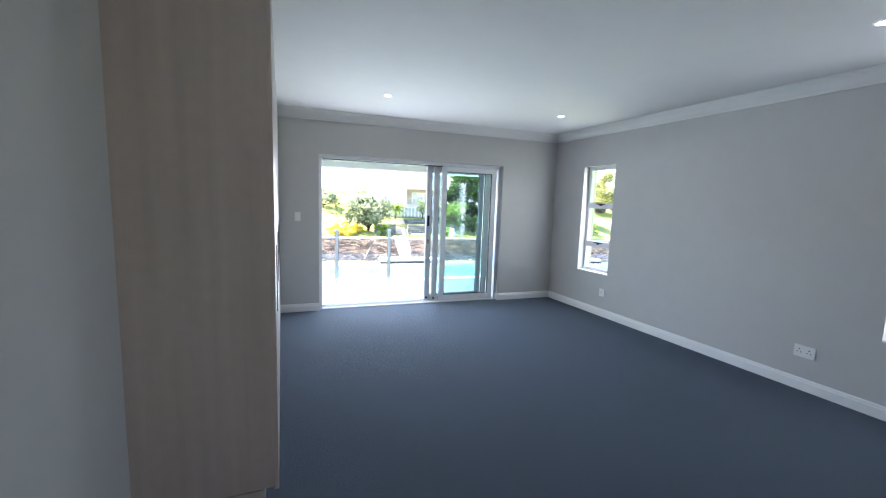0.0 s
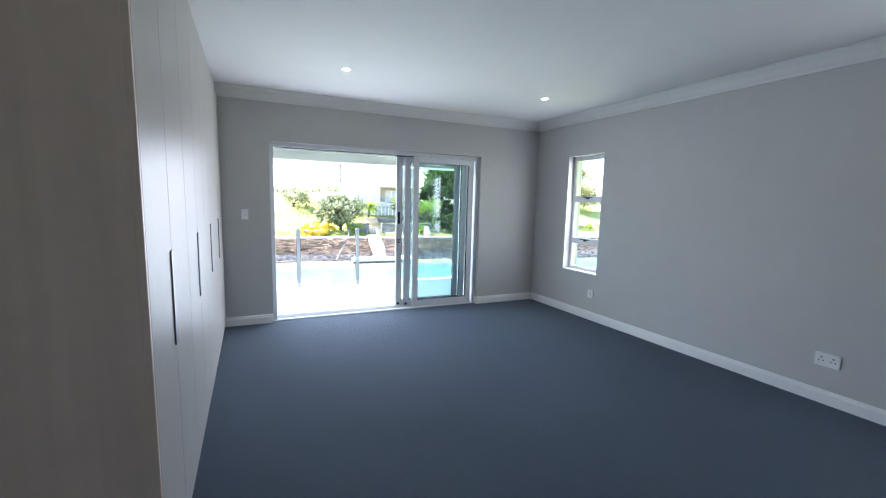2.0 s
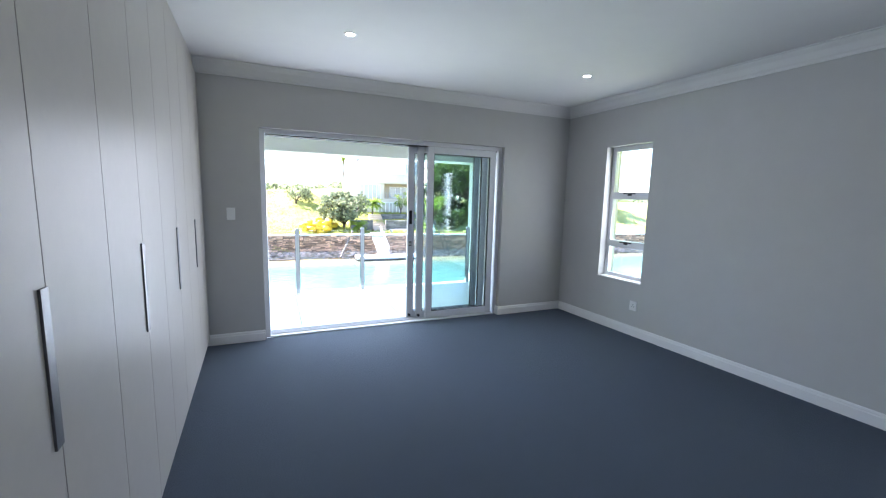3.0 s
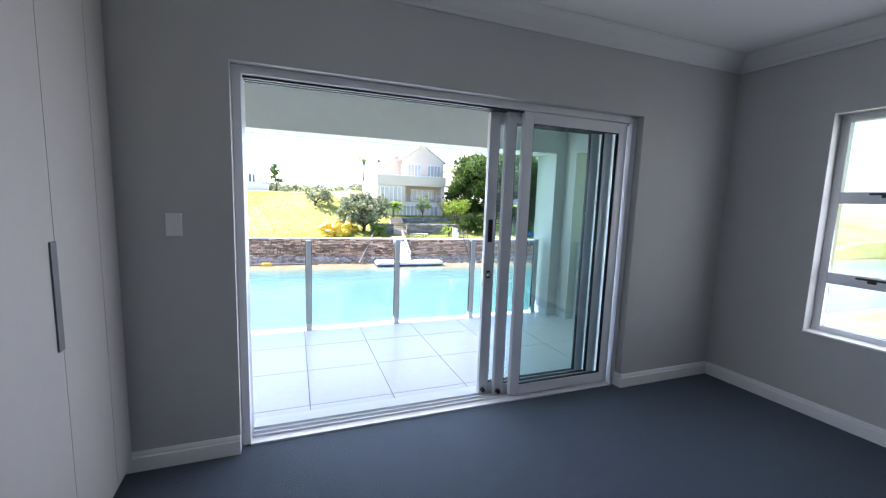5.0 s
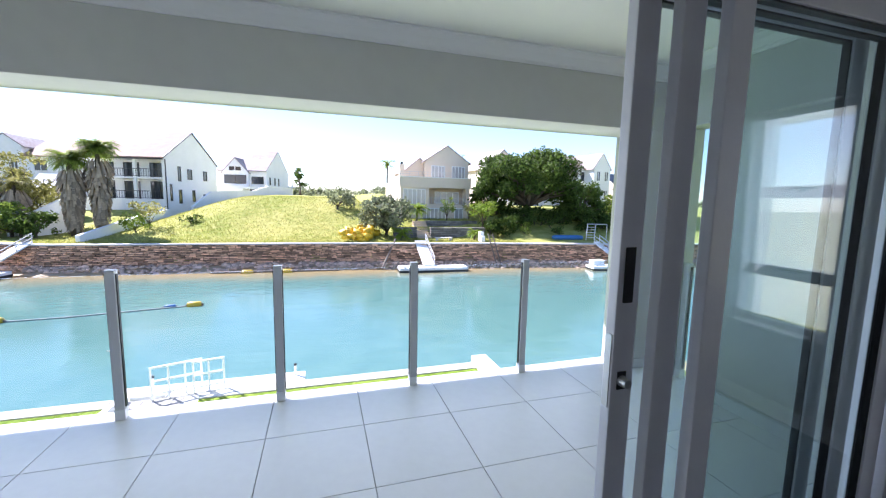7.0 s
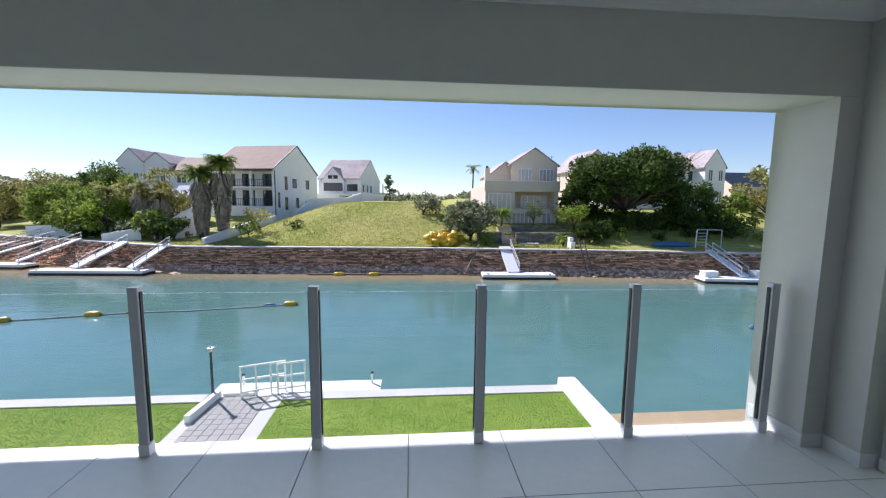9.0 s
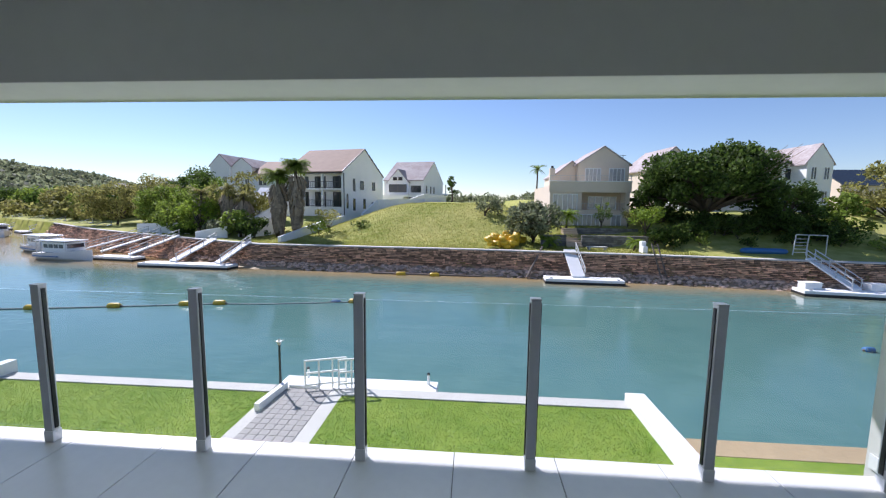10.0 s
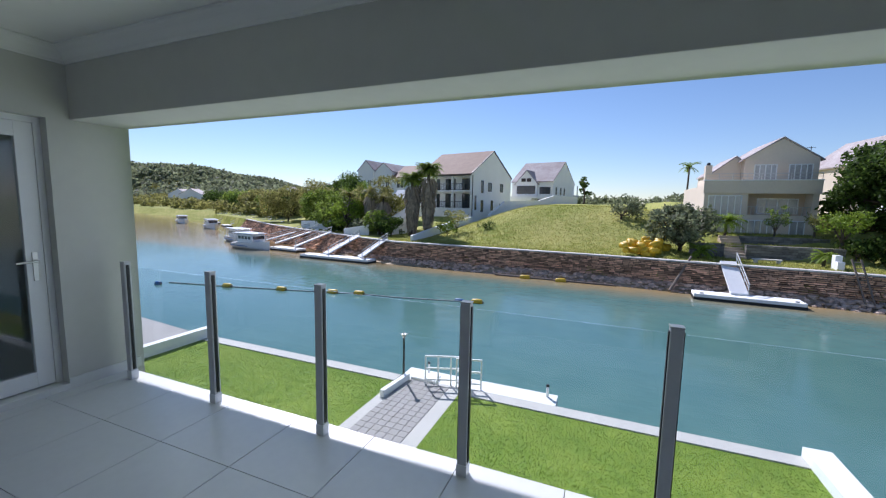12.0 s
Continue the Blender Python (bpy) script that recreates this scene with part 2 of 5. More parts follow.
structure("floor", slab(B(), [(WEST - 0.25, SOUTH), (EAST + 0.38, SOUTH), (EAST + 0.004, 5.58), (WEST - 0.25, 5.58)], -0.12, 0.0), M_CARPET, "dark blue-grey ribbed loop-pile carpet floor", "floor")
bm = box(B(), WEST - 0.25, DOOR_X0, IN_Y, OUT_Y, -0.3, 2.9)
box(bm, DOOR_X1, EAST + 0.25, IN_Y, OUT_Y, -0.3, 2.9)
box(bm, DOOR_X0, DOOR_X1, IN_Y, OUT_Y, DOOR_TOP, 2.9)
structure("wall_north", bm, M_WALL, "pale grey painted wall with the sliding door opening", "wall")
WINDOWS = [(4.30, 4.885), (0.97, 1.58)]
WZ0, WZ1 = 0.585, 2.105
bm = box(B(), EAST, EAST + 0.25, SOUTH - 0.2, WINDOWS[1][0], -0.3, 2.9)
box(bm, EAST, EAST + 0.25, WINDOWS[1][1], WINDOWS[0][0], -0.3, 2.9)
box(bm, EAST, EAST + 0.25, WINDOWS[0][1], IN_Y, -0.3, 2.9)
for y0, y1 in WINDOWS:
    box(bm, EAST, EAST + 0.25, y0, y1, -0.3, WZ0)
    box(bm, EAST, EAST + 0.25, y0, y1, WZ1, 2.9)
skewed(structure("wall_east", bm, M_WALL, "pale grey painted wall with two narrow windows", "wall"))
structure("wall_west", box(B(), WEST - 0.25, WEST, SOUTH, IN_Y, 0.0, 2.9), M_WALL, "pale grey painted wall behind the wardrobe", "wall")
structure("wall_south", box(B(), WEST - 0.25, EAST + 0.38, SOUTH - 0.2, SOUTH, -0.12, 2.9), M_WALL, "plain pale grey painted wall", "wall")
structure("ceiling", slab(B(), [(WEST, SOUTH), (EAST + 0.38, SOUTH), (EAST + 0.004, IN_Y), (WEST, IN_Y)], CEIL, CEIL + 0.15), M_CEIL, "smooth white painted ceiling with downlights", "ceiling")

CORNICE = [(0, -0.115), (0.012, -0.115), (0.018, -0.095), (0.03, -0.085), (0.06, -0.045), (0.085, -0.025), (0.095, -0.012), (0.11, -0.010), (0.11, 0), (0, 0)]
bm = prism(B(), CORNICE, (0.30, IN_Y, CEIL), (EAST, IN_Y, CEIL), (0, -1, 0))
prism(bm, CORNICE, (WEST, SOUTH, CEIL), (EAST + 0.36, SOUTH, CEIL), (0, 1, 0))
structure("cornice", bm, M_CEIL, "white moulded plaster cornice", "cornice")
skewed(structure("cornice_east", prism(B(), CORNICE, (EAST, IN_Y - 0.004, CEIL - 0.001), (EAST, SOUTH - 0.1, CEIL - 0.001), (-1, 0, 0)), M_CEIL, "white moulded plaster cornice", "cornice"))
SKIRT = [(0, 0), (0.02, 0), (0.02, 0.075), (0.014, 0.082), (0.014, 0.092), (0.008, 0.104), (0, 0.104)]
for a, b, o in (((0.30, IN_Y, 0), (DOOR_X0, IN_Y, 0), (0, -1, 0)), ((DOOR_X1, IN_Y, 0), (EAST - 0.002, IN_Y, 0), (0, -1, 0)),
                ((DOOR_X1, IN_Y - 0.02, 0), (DOOR_X1, IN_Y + 0.08, 0), (-1, 0, 0)),
                ((WEST, SOUTH, 0), (WEST, 1.98, 0), (1, 0, 0)), ((WEST + 0.02, SOUTH, 0), (EAST + 0.34, SOUTH, 0), (0, 1, 0))):
    structure("baseboard", prism(B(), SKIRT, a, b, o), M_TRIM, "white moulded skirting board along the carpet", "baseboard")
skewed(structure("baseboard", prism(B(), SKIRT, (EAST, IN_Y - 0.02, 0), (EAST, SOUTH - 0.1, 0), (-1, 0, 0)), M_TRIM, "white moulded skirting board along the carpet", "baseboard"))


def sliding_door():
    """Three-track aluminium sliding door, its leaves stacked open to one side."""
    d = thing("sliding_door", (0, -0.025, 0), "white aluminium three-leaf sliding door standing open", "door")
    fy0, fy1 = 5.615, 5.795
    bm = box(B(), DOOR_X0, DOOR_X0 + 0.045, fy0, fy1, 0.0, DOOR_TOP, 0.004)
    part("jamb", bm, M_ALU, d)
    part("jamb", box(B(), DOOR_X1 - 0.045, DOOR_X1, fy0, fy1, 0.0, DOOR_TOP, 0.004), M_ALU, d)
    part("header", box(B(), DOOR_X0 + 0.045, DOOR_X1 - 0.045, fy0, fy1, DOOR_TOP - 0.045, DOOR_TOP, 0.004), M_ALU, d)
    part("sill", box(B(), DOOR_X0 + 0.045, DOOR_X1 - 0.045, 5.60, OUT_Y + 0.07, -0.11, 0.012, 0.003), M_ALU, d)
    for y in (5.66, 5.705, 5.75):
        part("track", box(B(), DOOR_X0 + 0.05, DOOR_X1 - 0.05, y - 0.004, y + 0.004, 0.012, 0.026), M_ALU, d)
        # solid black strip paints the shade inside the header's slot
        part("head_track", box(B(), DOOR_X0 + 0.05, DOOR_X1 - 0.05, y - 0.012, y + 0.012, DOOR_TOP - 0.056, DOOR_TOP - 0.045), M_BLACK, d, "black strip standing for the shade in a header slot")
    leaves = ((2.385, 3.32, 5.755), (2.485, 3.40, 5.705), (2.59, 3.485, 5.655))
    for i, (x0, x1, y) in enumerate(leaves):
        z0, z1, w, t = 0.026, DOOR_TOP - 0.047, 0.075, 0.019
        leaf = part("leaf", box(B(), x0, x0 + w, y - t, y + t, z0, z1, 0.004), M_ALU, d, "white aluminium leaf frame with glass")
        part("stile", box(B(), x1 - w, x1, y - t, y + t, z0, z1, 0.004), M_ALU, leaf)
        part("top_rail", box(B(), x0 + w, x1 - w, y - t, y + t, z1 - 0.075, z1, 0.004), M_ALU, leaf)
        part("bottom_rail", box(B(), x0 + w, x1 - w, y - t, y + t, z0, z0 + 0.075, 0.004), M_ALU, leaf)
        g = 0.006
        bm = box(B(), x0 + w, x0 + w + g, y - 0.012, y + 0.012, z0 + 0.075, z1 - 0.075)
        box(bm, x1 - w - g, x1 - w, y - 0.012, y + 0.012, z0 + 0.075, z1 - 0.075)
        box(bm, x0 + w + g, x1 - w - g, y - 0.012, y + 0.012, z0 + 0.075, z0 + 0.075 + g)
        box(bm, x0 + w + g, x1 - w - g, y - 0.012, y + 0.012, z1 - 0.075 - g, z1 - 0.075)
        part("gasket", bm, M_BLACK, leaf)
        pane = part("pane", box(B(), x0 + w + g, x1 - w - g, y - 0.003, y + 0.003, z0 + 0.075 + g, z1 - 0.075 - g), M_TINT, leaf, "blue-tinted glass pane")
        pane.visible_shadow = False
        if i == 0:
            part("pull_plate", box(B(), x0 + 0.018, x0 + 0.052, y - t - 0.004, y - t, 1.155, 1.315, 0.002), M_BLACK, leaf, "black recessed pull")
            part("lock_plate", box(B(), x0 - 0.003, x0, y - 0.012, y + 0.012, 0.84, 1.06), M_STEEL, leaf, "steel lock strip in the edge")
            bm = rod(B(), (x0 + 0.035, y - t, 0.922), (x0 + 0.035, y - t - 0.03, 0.922), 0.017, 0.013, 16)
            part("lock_knob", bm, M_STEEL, leaf, "round steel lock cylinder")
            part("lock_escutcheon", box(B(), x0 + 0.02, x0 + 0.05, y - t - 0.003, y - t, 0.895, 0.95, 0.001), M_BLACK, leaf)
        if i < 2:
            bm = rod(B(), (x0 + 0.03, y - t, 0.055), (x0 + 0.03, y - t - 0.022, 0.055), 0.017, 0.015, 14)
            part("door_stop", bm, M_BLACK, leaf, "round black rubber stop")
    return d


sliding_door()


def room_window(i, y0, y1):
    w = thing(f"window_{i}", (0, 0, 0), "narrow white aluminium window with three stacked panes", "window", kind="structure")
    x0, x1 = EAST + 0.10, EAST + 0.16
    f = 0.05
    bm = box(B(), x0, x1, y0, y0 + f, WZ0, WZ1, 0.004)
    box(bm, x0, x1, y1 - f, y1, WZ0, WZ1, 0.004)
    box(bm, x0, x1, y0 + f, y1 - f, WZ1 - f, WZ1, 0.004)
    box(bm, x0, x1, y0 + f, y1 - f, WZ0, WZ0 + f, 0.004)
    part("window_frame", bm, M_ALU, w)
    bars = (0.985, 1.545)
    for z in bars:
        t = part("transom", box(B(), x0, x1, y0 + f, y1 - f, z - 0.04, z + 0.04, 0.004), M_ALU, w)
        bm = box(B(), x0 - 0.022, x0 - 0.012, (y0 + y1) / 2 - 0.07, (y0 + y1) / 2 + 0.09, z + 0.018, z + 0.032, 0.003)
        box(bm, x0 - 0.022, x0, (y0 + y1) / 2 - 0.01, (y0 + y1) / 2 + 0.03, z + 0.0, z + 0.018, 0.003)
        part("stay_handle", bm, M_BLACK, t, "black casement stay")
    for z0, z1 in ((WZ0 + f, bars[0] - 0.04), (bars[0] + 0.04, bars[1] - 0.04), (bars[1] + 0.04, WZ1 - f)):
        p = part("pane", box(B(), x0 + 0.027, x0 + 0.033, y0 + f, y1 - f, z0, z1), M_GLASS, w)
        p.visible_shadow = False
    part("window_sill", box(B(), EAST - 0.012, x0, y0 - 0.0, y1 + 0.0, WZ0, WZ0 + 0.012, 0.003), M_TRIM, w, "white painted sill")
    skewed(w)


room_window(1, *WINDOWS[0])
room_window(2, *WINDOWS[1])


def downlight(x, y):
    d = thing("downlight", (x, y, CEIL), "small round recessed ceiling downlight, switched on", "light", "ceiling downlights")
    bm = B()
    prof = [(0.030, -0.001), (0.036, -0.006), (0.044, -0.006), (0.047, -0.001)]
    seg = 24
    rings = [[bm.verts.new((r * math.cos(a * 2 * math.pi / seg), r * math.sin(a * 2 * math.pi / seg), z)) for r, z in prof] for a in range(seg)]
    for a in range(seg):
        for j in range(3):
            bm.faces.new((rings[a][j], rings[(a + 1) % seg][j], rings[(a + 1) % seg][j + 1], rings[a][j + 1]))
    part("trim_ring", bm, M_TRIM, d, smooth=True)
    bm = B()
    bmesh.ops.create_circle(bm, cap_ends=True, segments=20, radius=0.0305, matrix=Matrix.Translation((0, 0, -0.003)))
    part("lens", bm, M_LAMP, d, "glowing warm white lens")


for x, y in ((1.49, 4.36), (3.68, 4.33), (3.76, 1.43), (1.49, 1.43)):
    downlight(x, y)

sw = thing("light_switch", (0.565, IN_Y, 1.275), "white plastic light switch on the grey wall", "switch")
part("plate", box(B(), -0.036, 0.036, -0.010, 0.0, -0.058, 0.058, 0.004), M_PLASTIC, sw)
part("rocker", box(B(), -0.014, 0.014, -0.014, -0.010, -0.024, 0.024, 0.002), M_PLASTIC, sw)


def socket(y, z, wide):
    s = thing("wall_socket", (EAST, y, z), "white plastic wall socket plate above the skirting", "socket", "wall sockets")
    h = 0.075 if wide else 0.045
    part("plate", box(B(), -0.011, 0.0, -h, h, -0.052, 0.052, 0.004), M_PLASTIC, s)
    n = 2 if wide else 1
    for i in range(n):
        c = (i - (n - 1) / 2) * 0.07
        # black discs on the plate paint the dark inside of the pin holes
        for dy, dz, r in ((0, 0.018, 0.0055), (-0.013, -0.008, 0.0045), (0.013, -0.008, 0.0045)):
            part("pin_hole_shade", rod(B(), (-0.0105, c + dy, dz), (-0.0125, c + dy, dz), r, seg=10), M_BLACK, s)
        part("rocker", box(B(), -0.014, -0.011, c - 0.009, c + 0.009, 0.028, 0.045, 0.001), M_PLASTIC, s)
    skewed(s)


socket(4.36, 0.335, False)
socket(2.03, 0.34, True)


def wardrobe():
    """Built-in wardrobe from floor to ceiling; its front swings slightly towards the window wall."""
    w = thing("wardrobe", (0.455, 2.0, 0), "tall built-in wardrobe with flush pale doors and bar handles", "wardrobe", turn=2.2)
    depth, length, top = 0.61, 3.50, 2.52
    part("end_panel", box(B(), -depth, 0.0, 0.0, 0.018, 0.085, top, 0.0015), M_WARD_EDGE, w, "pale pinkish timber-look end panel")
    part("edge_strip", box(B(), 0.0, 0.020, 0.0, 0.018, 0.07, top, 0.0015), M_WARD_EDGE, w)
    part("plinth", box(B(), -depth, -0.045, 0.012, length, 0.0, 0.07), M_WARD_EDGE, w, "recessed plinth")
    part("carcass", box(B(), -depth, -0.001, 0.021, length, 0.07, top), M_WARD_EDGE, w)
    part("filler", box(B(), -depth, 0.004, 0.0, length, top + 0.002, CEIL, 0.001), M_WARD, w, "pale filler strip up to the ceiling")
    seams = (0.021, 0.43, 0.87, 1.30, 1.70, 2.13, 2.52, 2.93, 3.30, 3.50)
    for i in range(len(seams) - 1):
        a, b = seams[i] + 0.0015, seams[i + 1] - 0.0015
        door = part("door", box(B(), 0.001, 0.020, a, b, 0.072, top, 0.0012), M_WARD, w)
        if i in (0, 2, 4, 6):
            at = b - 0.022 if i != 7 else b - 0.02
            bm = box(B(), 0.020, 0.026, at - 0.018, at + 0.020, 0.88, 1.26, 0.001)
            part("handle", bm, M_HANDLE, door, "flat dark grey metal bar handle")


wardrobe()

# ---- the balcony ----
BF = -0.12
BX0, BX1, BY1 = -2.10, 4.80, 8.05
BEAM_Y0, BEAM_Y1, BEAM_Z = 7.75, 8.18, 2.10
structure("floor_slab_balcony", box(B(), BX0, BX1 - 0.002, OUT_Y, BY1, -0.34, BF - 0.012), M_GROUT, "concrete balcony slab under the tiles", "balcony slab")
bm = box(B(), BX0 - 0.3, BX1 + 0.0, BEAM_Y0, BEAM_Y1, BEAM_Z, 2.9, 0.006)
structure("beam", bm, M_PLASTER, "deep grey plastered beam over the balcony edge", "beam")
structure("wall_side", box(B(), 4.57, BX1, OUT_Y, 7.20, -0.34, BEAM_Z), M_PLASTER, "grey plastered side wall of the balcony", "wall")
structure("beam_side", box(B(), 4.57, BX1, OUT_Y, BEAM_Y0, BEAM_Z, 2.9), M_PLASTER, "grey plastered beam over the balcony side", "beam")
bm = slab(B(), [(4.42, 7.75), (4.57, 7.75), (4.57, 7.53), (4.798, 7.53), (4.798, 8.178), (4.42, 8.178)], BF - 0.2, BEAM_Z)
structure("column", bm, M_PLASTER, "stepped grey plastered corner column", "column")
structure("ceiling_balcony", box(B(), BX0, 4.57, OUT_Y, BEAM_Y0, CEIL, 2.85), M_CEIL, "smooth white balcony ceiling", "ceiling")
bm = prism(B(), CORNICE, (BX0, BEAM_Y0, CEIL), (4.57, BEAM_Y0, CEIL), (0, -1, 0))
prism(bm, CORNICE, (BX0, OUT_Y, CEIL), (BX0, BEAM_Y0 - 0.004, CEIL), (1, 0, 0))
prism(bm, CORNICE, (4.57, OUT_Y, CEIL), (4.57, BEAM_Y0 - 0.004, CEIL), (-1, 0, 0))
prism(bm, CORNICE, (BX0, OUT_Y, CEIL), (4.57, OUT_Y, CEIL), (0, 1, 0))
structure("cornice_balcony", bm, M_CEIL, "white moulded cornice round the balcony ceiling", "cornice")
# unseen slab, added to keep the sun off all but the balcony's edge
structure("unseen_shade_slab", box(B(), -9.0, 9.5, -2.4, 10.35, 2.905, 3.08, 0.01), M_WHITE, "unseen white slab added overhead to shade the balcony", "roof")
# the wing of the house beside the balcony, with its glass door
LD0, LD1, LDT = 6.56, 7.60, 2.09
bm = box(B(), BX0 - 0.28, BX0, OUT_Y - 0.28, LD0, -0.34, 2.9)
box(bm, BX0 - 0.28, BX0, LD1, BEAM_Y1, -0.34, BEAM_Z)
box(bm, BX0 - 0.28, BX0, LD1, BEAM_Y0, BEAM_Z, 2.9)
box(bm, BX0 - 0.28, BX0, LD0, LD1, LDT, 2.9)
box(bm, BX0, WEST - 0.25, OUT_Y - 0.28, OUT_Y, -0.34, 2.9)
structure("wall_wing", bm, M_PLASTER, "grey plastered wing wall with a glass door", "wall")
bm = box(B(), BX0 - 4.2, BX0 - 0.28, LD0 - 2.0, BEAM_Y1, -0.34, -0.1)
box(bm, BX0 - 4.2, BX0 - 0.28, LD0 - 2.0, BEAM_Y1, 2.6, 2.9)
box(bm, BX0 - 4.4, BX0 - 4.2, LD0 - 2.0, BEAM_Y1, -0.34, 2.9)
box(bm, BX0 - 4.2, BX0 - 0.28, BEAM_Y1 - 0.2, BEAM_Y1 - 0.002, -0.1, 2.6)
box(bm, BX0 - 4.2, BX0 - 0.28, LD0 - 2.2, LD0 - 2.0, -0.34, 2.9)
structure("room_wing", bm, M_WALL, "plain dim room behind the glass door", "room")


def wing_door():
    d = thing("glass_door", (BX0 - 0.09, 0, BF), "white framed glass door, shut, on the balcony", "door")
    z1 = LDT - BF
    part("frame", box(box(box(B(), -0.06, 0.0, LD0, LD0 + 0.045, 0.05, z1, 0.003), -0.06, 0.0, LD1 - 0.045, LD1, 0.05, z1, 0.003), -0.06, 0.0, LD0 + 0.045, LD1 - 0.045, z1 - 0.045, z1, 0.003), M_ALU, d)
    a, b = LD0 + 0.047, LD1 - 0.047
    leaf = part("leaf", box(box(box(box(B(), -0.05, -0.005, b - 0.11, b, 0.06, z1 - 0.047, 0.004), -0.05, -0.005, a, a + 0.11, 0.06, z1 - 0.047, 0.004), -0.05, -0.005, a + 0.11, b - 0.11, z1 - 0.16, z1 - 0.047, 0.004), -0.05, -0.005, a + 0.11, b - 0.11, 0.06, 0.19, 0.004), M_ALU, d)
    p = part("pane", box(B(), -0.031, -0.025, a + 0.11, b - 0.11, 0.19, z1 - 0.16), M_TINT, leaf)
    p.visible_shadow = False
    part("back_plate", box(B(), -0.005, 0.004, b - 0.075, b - 0.04, 0.93, 1.16, 0.003), M_STEEL, leaf, "steel handle plate")
    bm = rod(B(), (0.0, b - 0.057, 1.09), (0.05, b - 0.057, 1.09), 0.009)
    rod(bm, (0.05, b - 0.052, 1.09), (0.05, b - 0.19, 1.085), 0.009)
    part("lever", bm, M_STEEL, leaf, "steel lever handle")
    part("threshold", box(B(), -0.17, 0.105, LD0, LD1, 0.0, 0.05, 0.003), M_TILE, d, "tiled step")


wing_door()
SK = [(0, 0), (0.012, 0), (0.012, 0.09), (0, 0.09)]
for a, b, o in (((BX0, LD1, BF), (BX0, BEAM_Y1 - 0.03, BF), (1, 0, 0)), ((BX0, OUT_Y, BF), (BX0, LD0, BF), (1, 0, 0)),
                ((4.42, 7.75, BF), (4.558, 7.75, BF), (0, -1, 0)), ((4.57, 7.75, BF), (4.57, 7.53, BF), (-1, 0, 0)),
                ((4.558, 7.53, BF), (4.798, 7.53, BF), (0, -1, 0)), ((4.57, OUT_Y, BF), (4.57, 7.20, BF), (-1, 0, 0)), ((4.42, 7.738, BF), (4.42, 8.15, BF), (-1, 0, 0))):
    structure("baseboard", prism(B(), SK, a, b, o), M_TILE, "pale tile skirting on the balcony", "baseboard")


def balustrade():
    """Glass balustrade: slotted posts with panes between them."""
    r = thing("balustrade", (0, 7.945, BF), "frameless glass balcony balustrade on grey aluminium posts", "railing")
    xs = [-1.86, -0.81, 0.238, 1.272, 2.310, 3.333, 4.310]
    top = 1.045

    def post(x, y, along):
        p = part("post", box(B(), x - 0.029, x + 0.029, y - 0.027, y + 0.027, 0.0, top, 0.006), M_ALU_GREY, r, "grey aluminium post")
        part("cap", box(B(), x - 0.031, x + 0.031, y - 0.029, y + 0.029, top, top + 0.008, 0.003), M_ALU_GREY, p)
        part("shoe", box(B(), x - 0.032, x + 0.032, y - 0.030, y + 0.030, 0.0, 0.075, 0.003), M_ALU, p, "pale base sleeve")
        for s in (-1, 1):
            if along:
                bm = box(B(), min(x + s * 0.029, x + s * 0.035), max(x + s * 0.029, x + s * 0.035), y - 0.012, y + 0.012, 0.09, top - 0.02)
            else:
                bm = box(B(), x - 0.012, x + 0.012, min(y + s * 0.027, y + s * 0.033), max(y + s * 0.027, y + s * 0.033), 0.09, top - 0.02)
            part("gasket", bm, M_BLACK, p, "black rubber slot")

    for x in xs:
        post(x, 0.0, True)
    for a, b in zip(xs, xs[1:]):
        part("pane", box(B(), a + 0.033, b - 0.033, -0.005, 0.005, 0.09, top - 0.03, 0.001), M_GLASS, r, "clear toughened glass pane")
    post(4.70, -0.47, False)
    for a, b in ((-0.47, -0.775),):
        part("pane", box(B(), 4.695, 4.705, b + 0.033, a - 0.033, 0.09, top - 0.03, 0.001), M_GLASS, r, "clear toughened glass pane")


balustrade()

# ---- the land, the canal and the far bank ----
G, W = -3.2, -3.9
BANK = ([-420, -160, -118, -60, -45, -36, -29, -22, -16, 2, 15, 27, 60, 420], [190, 102, 90, 60.5, 51, 46.5, 43.4, 40.0, 37.6, 36.8, 35.4, 33.6, 30, 0])


def bank(x):
    return np.interp(x, *BANK)


def step(a, b, v):
    t = np.clip((v - a) / (b - a), 0, 1)
    return t * t * (3 - 2 * t)


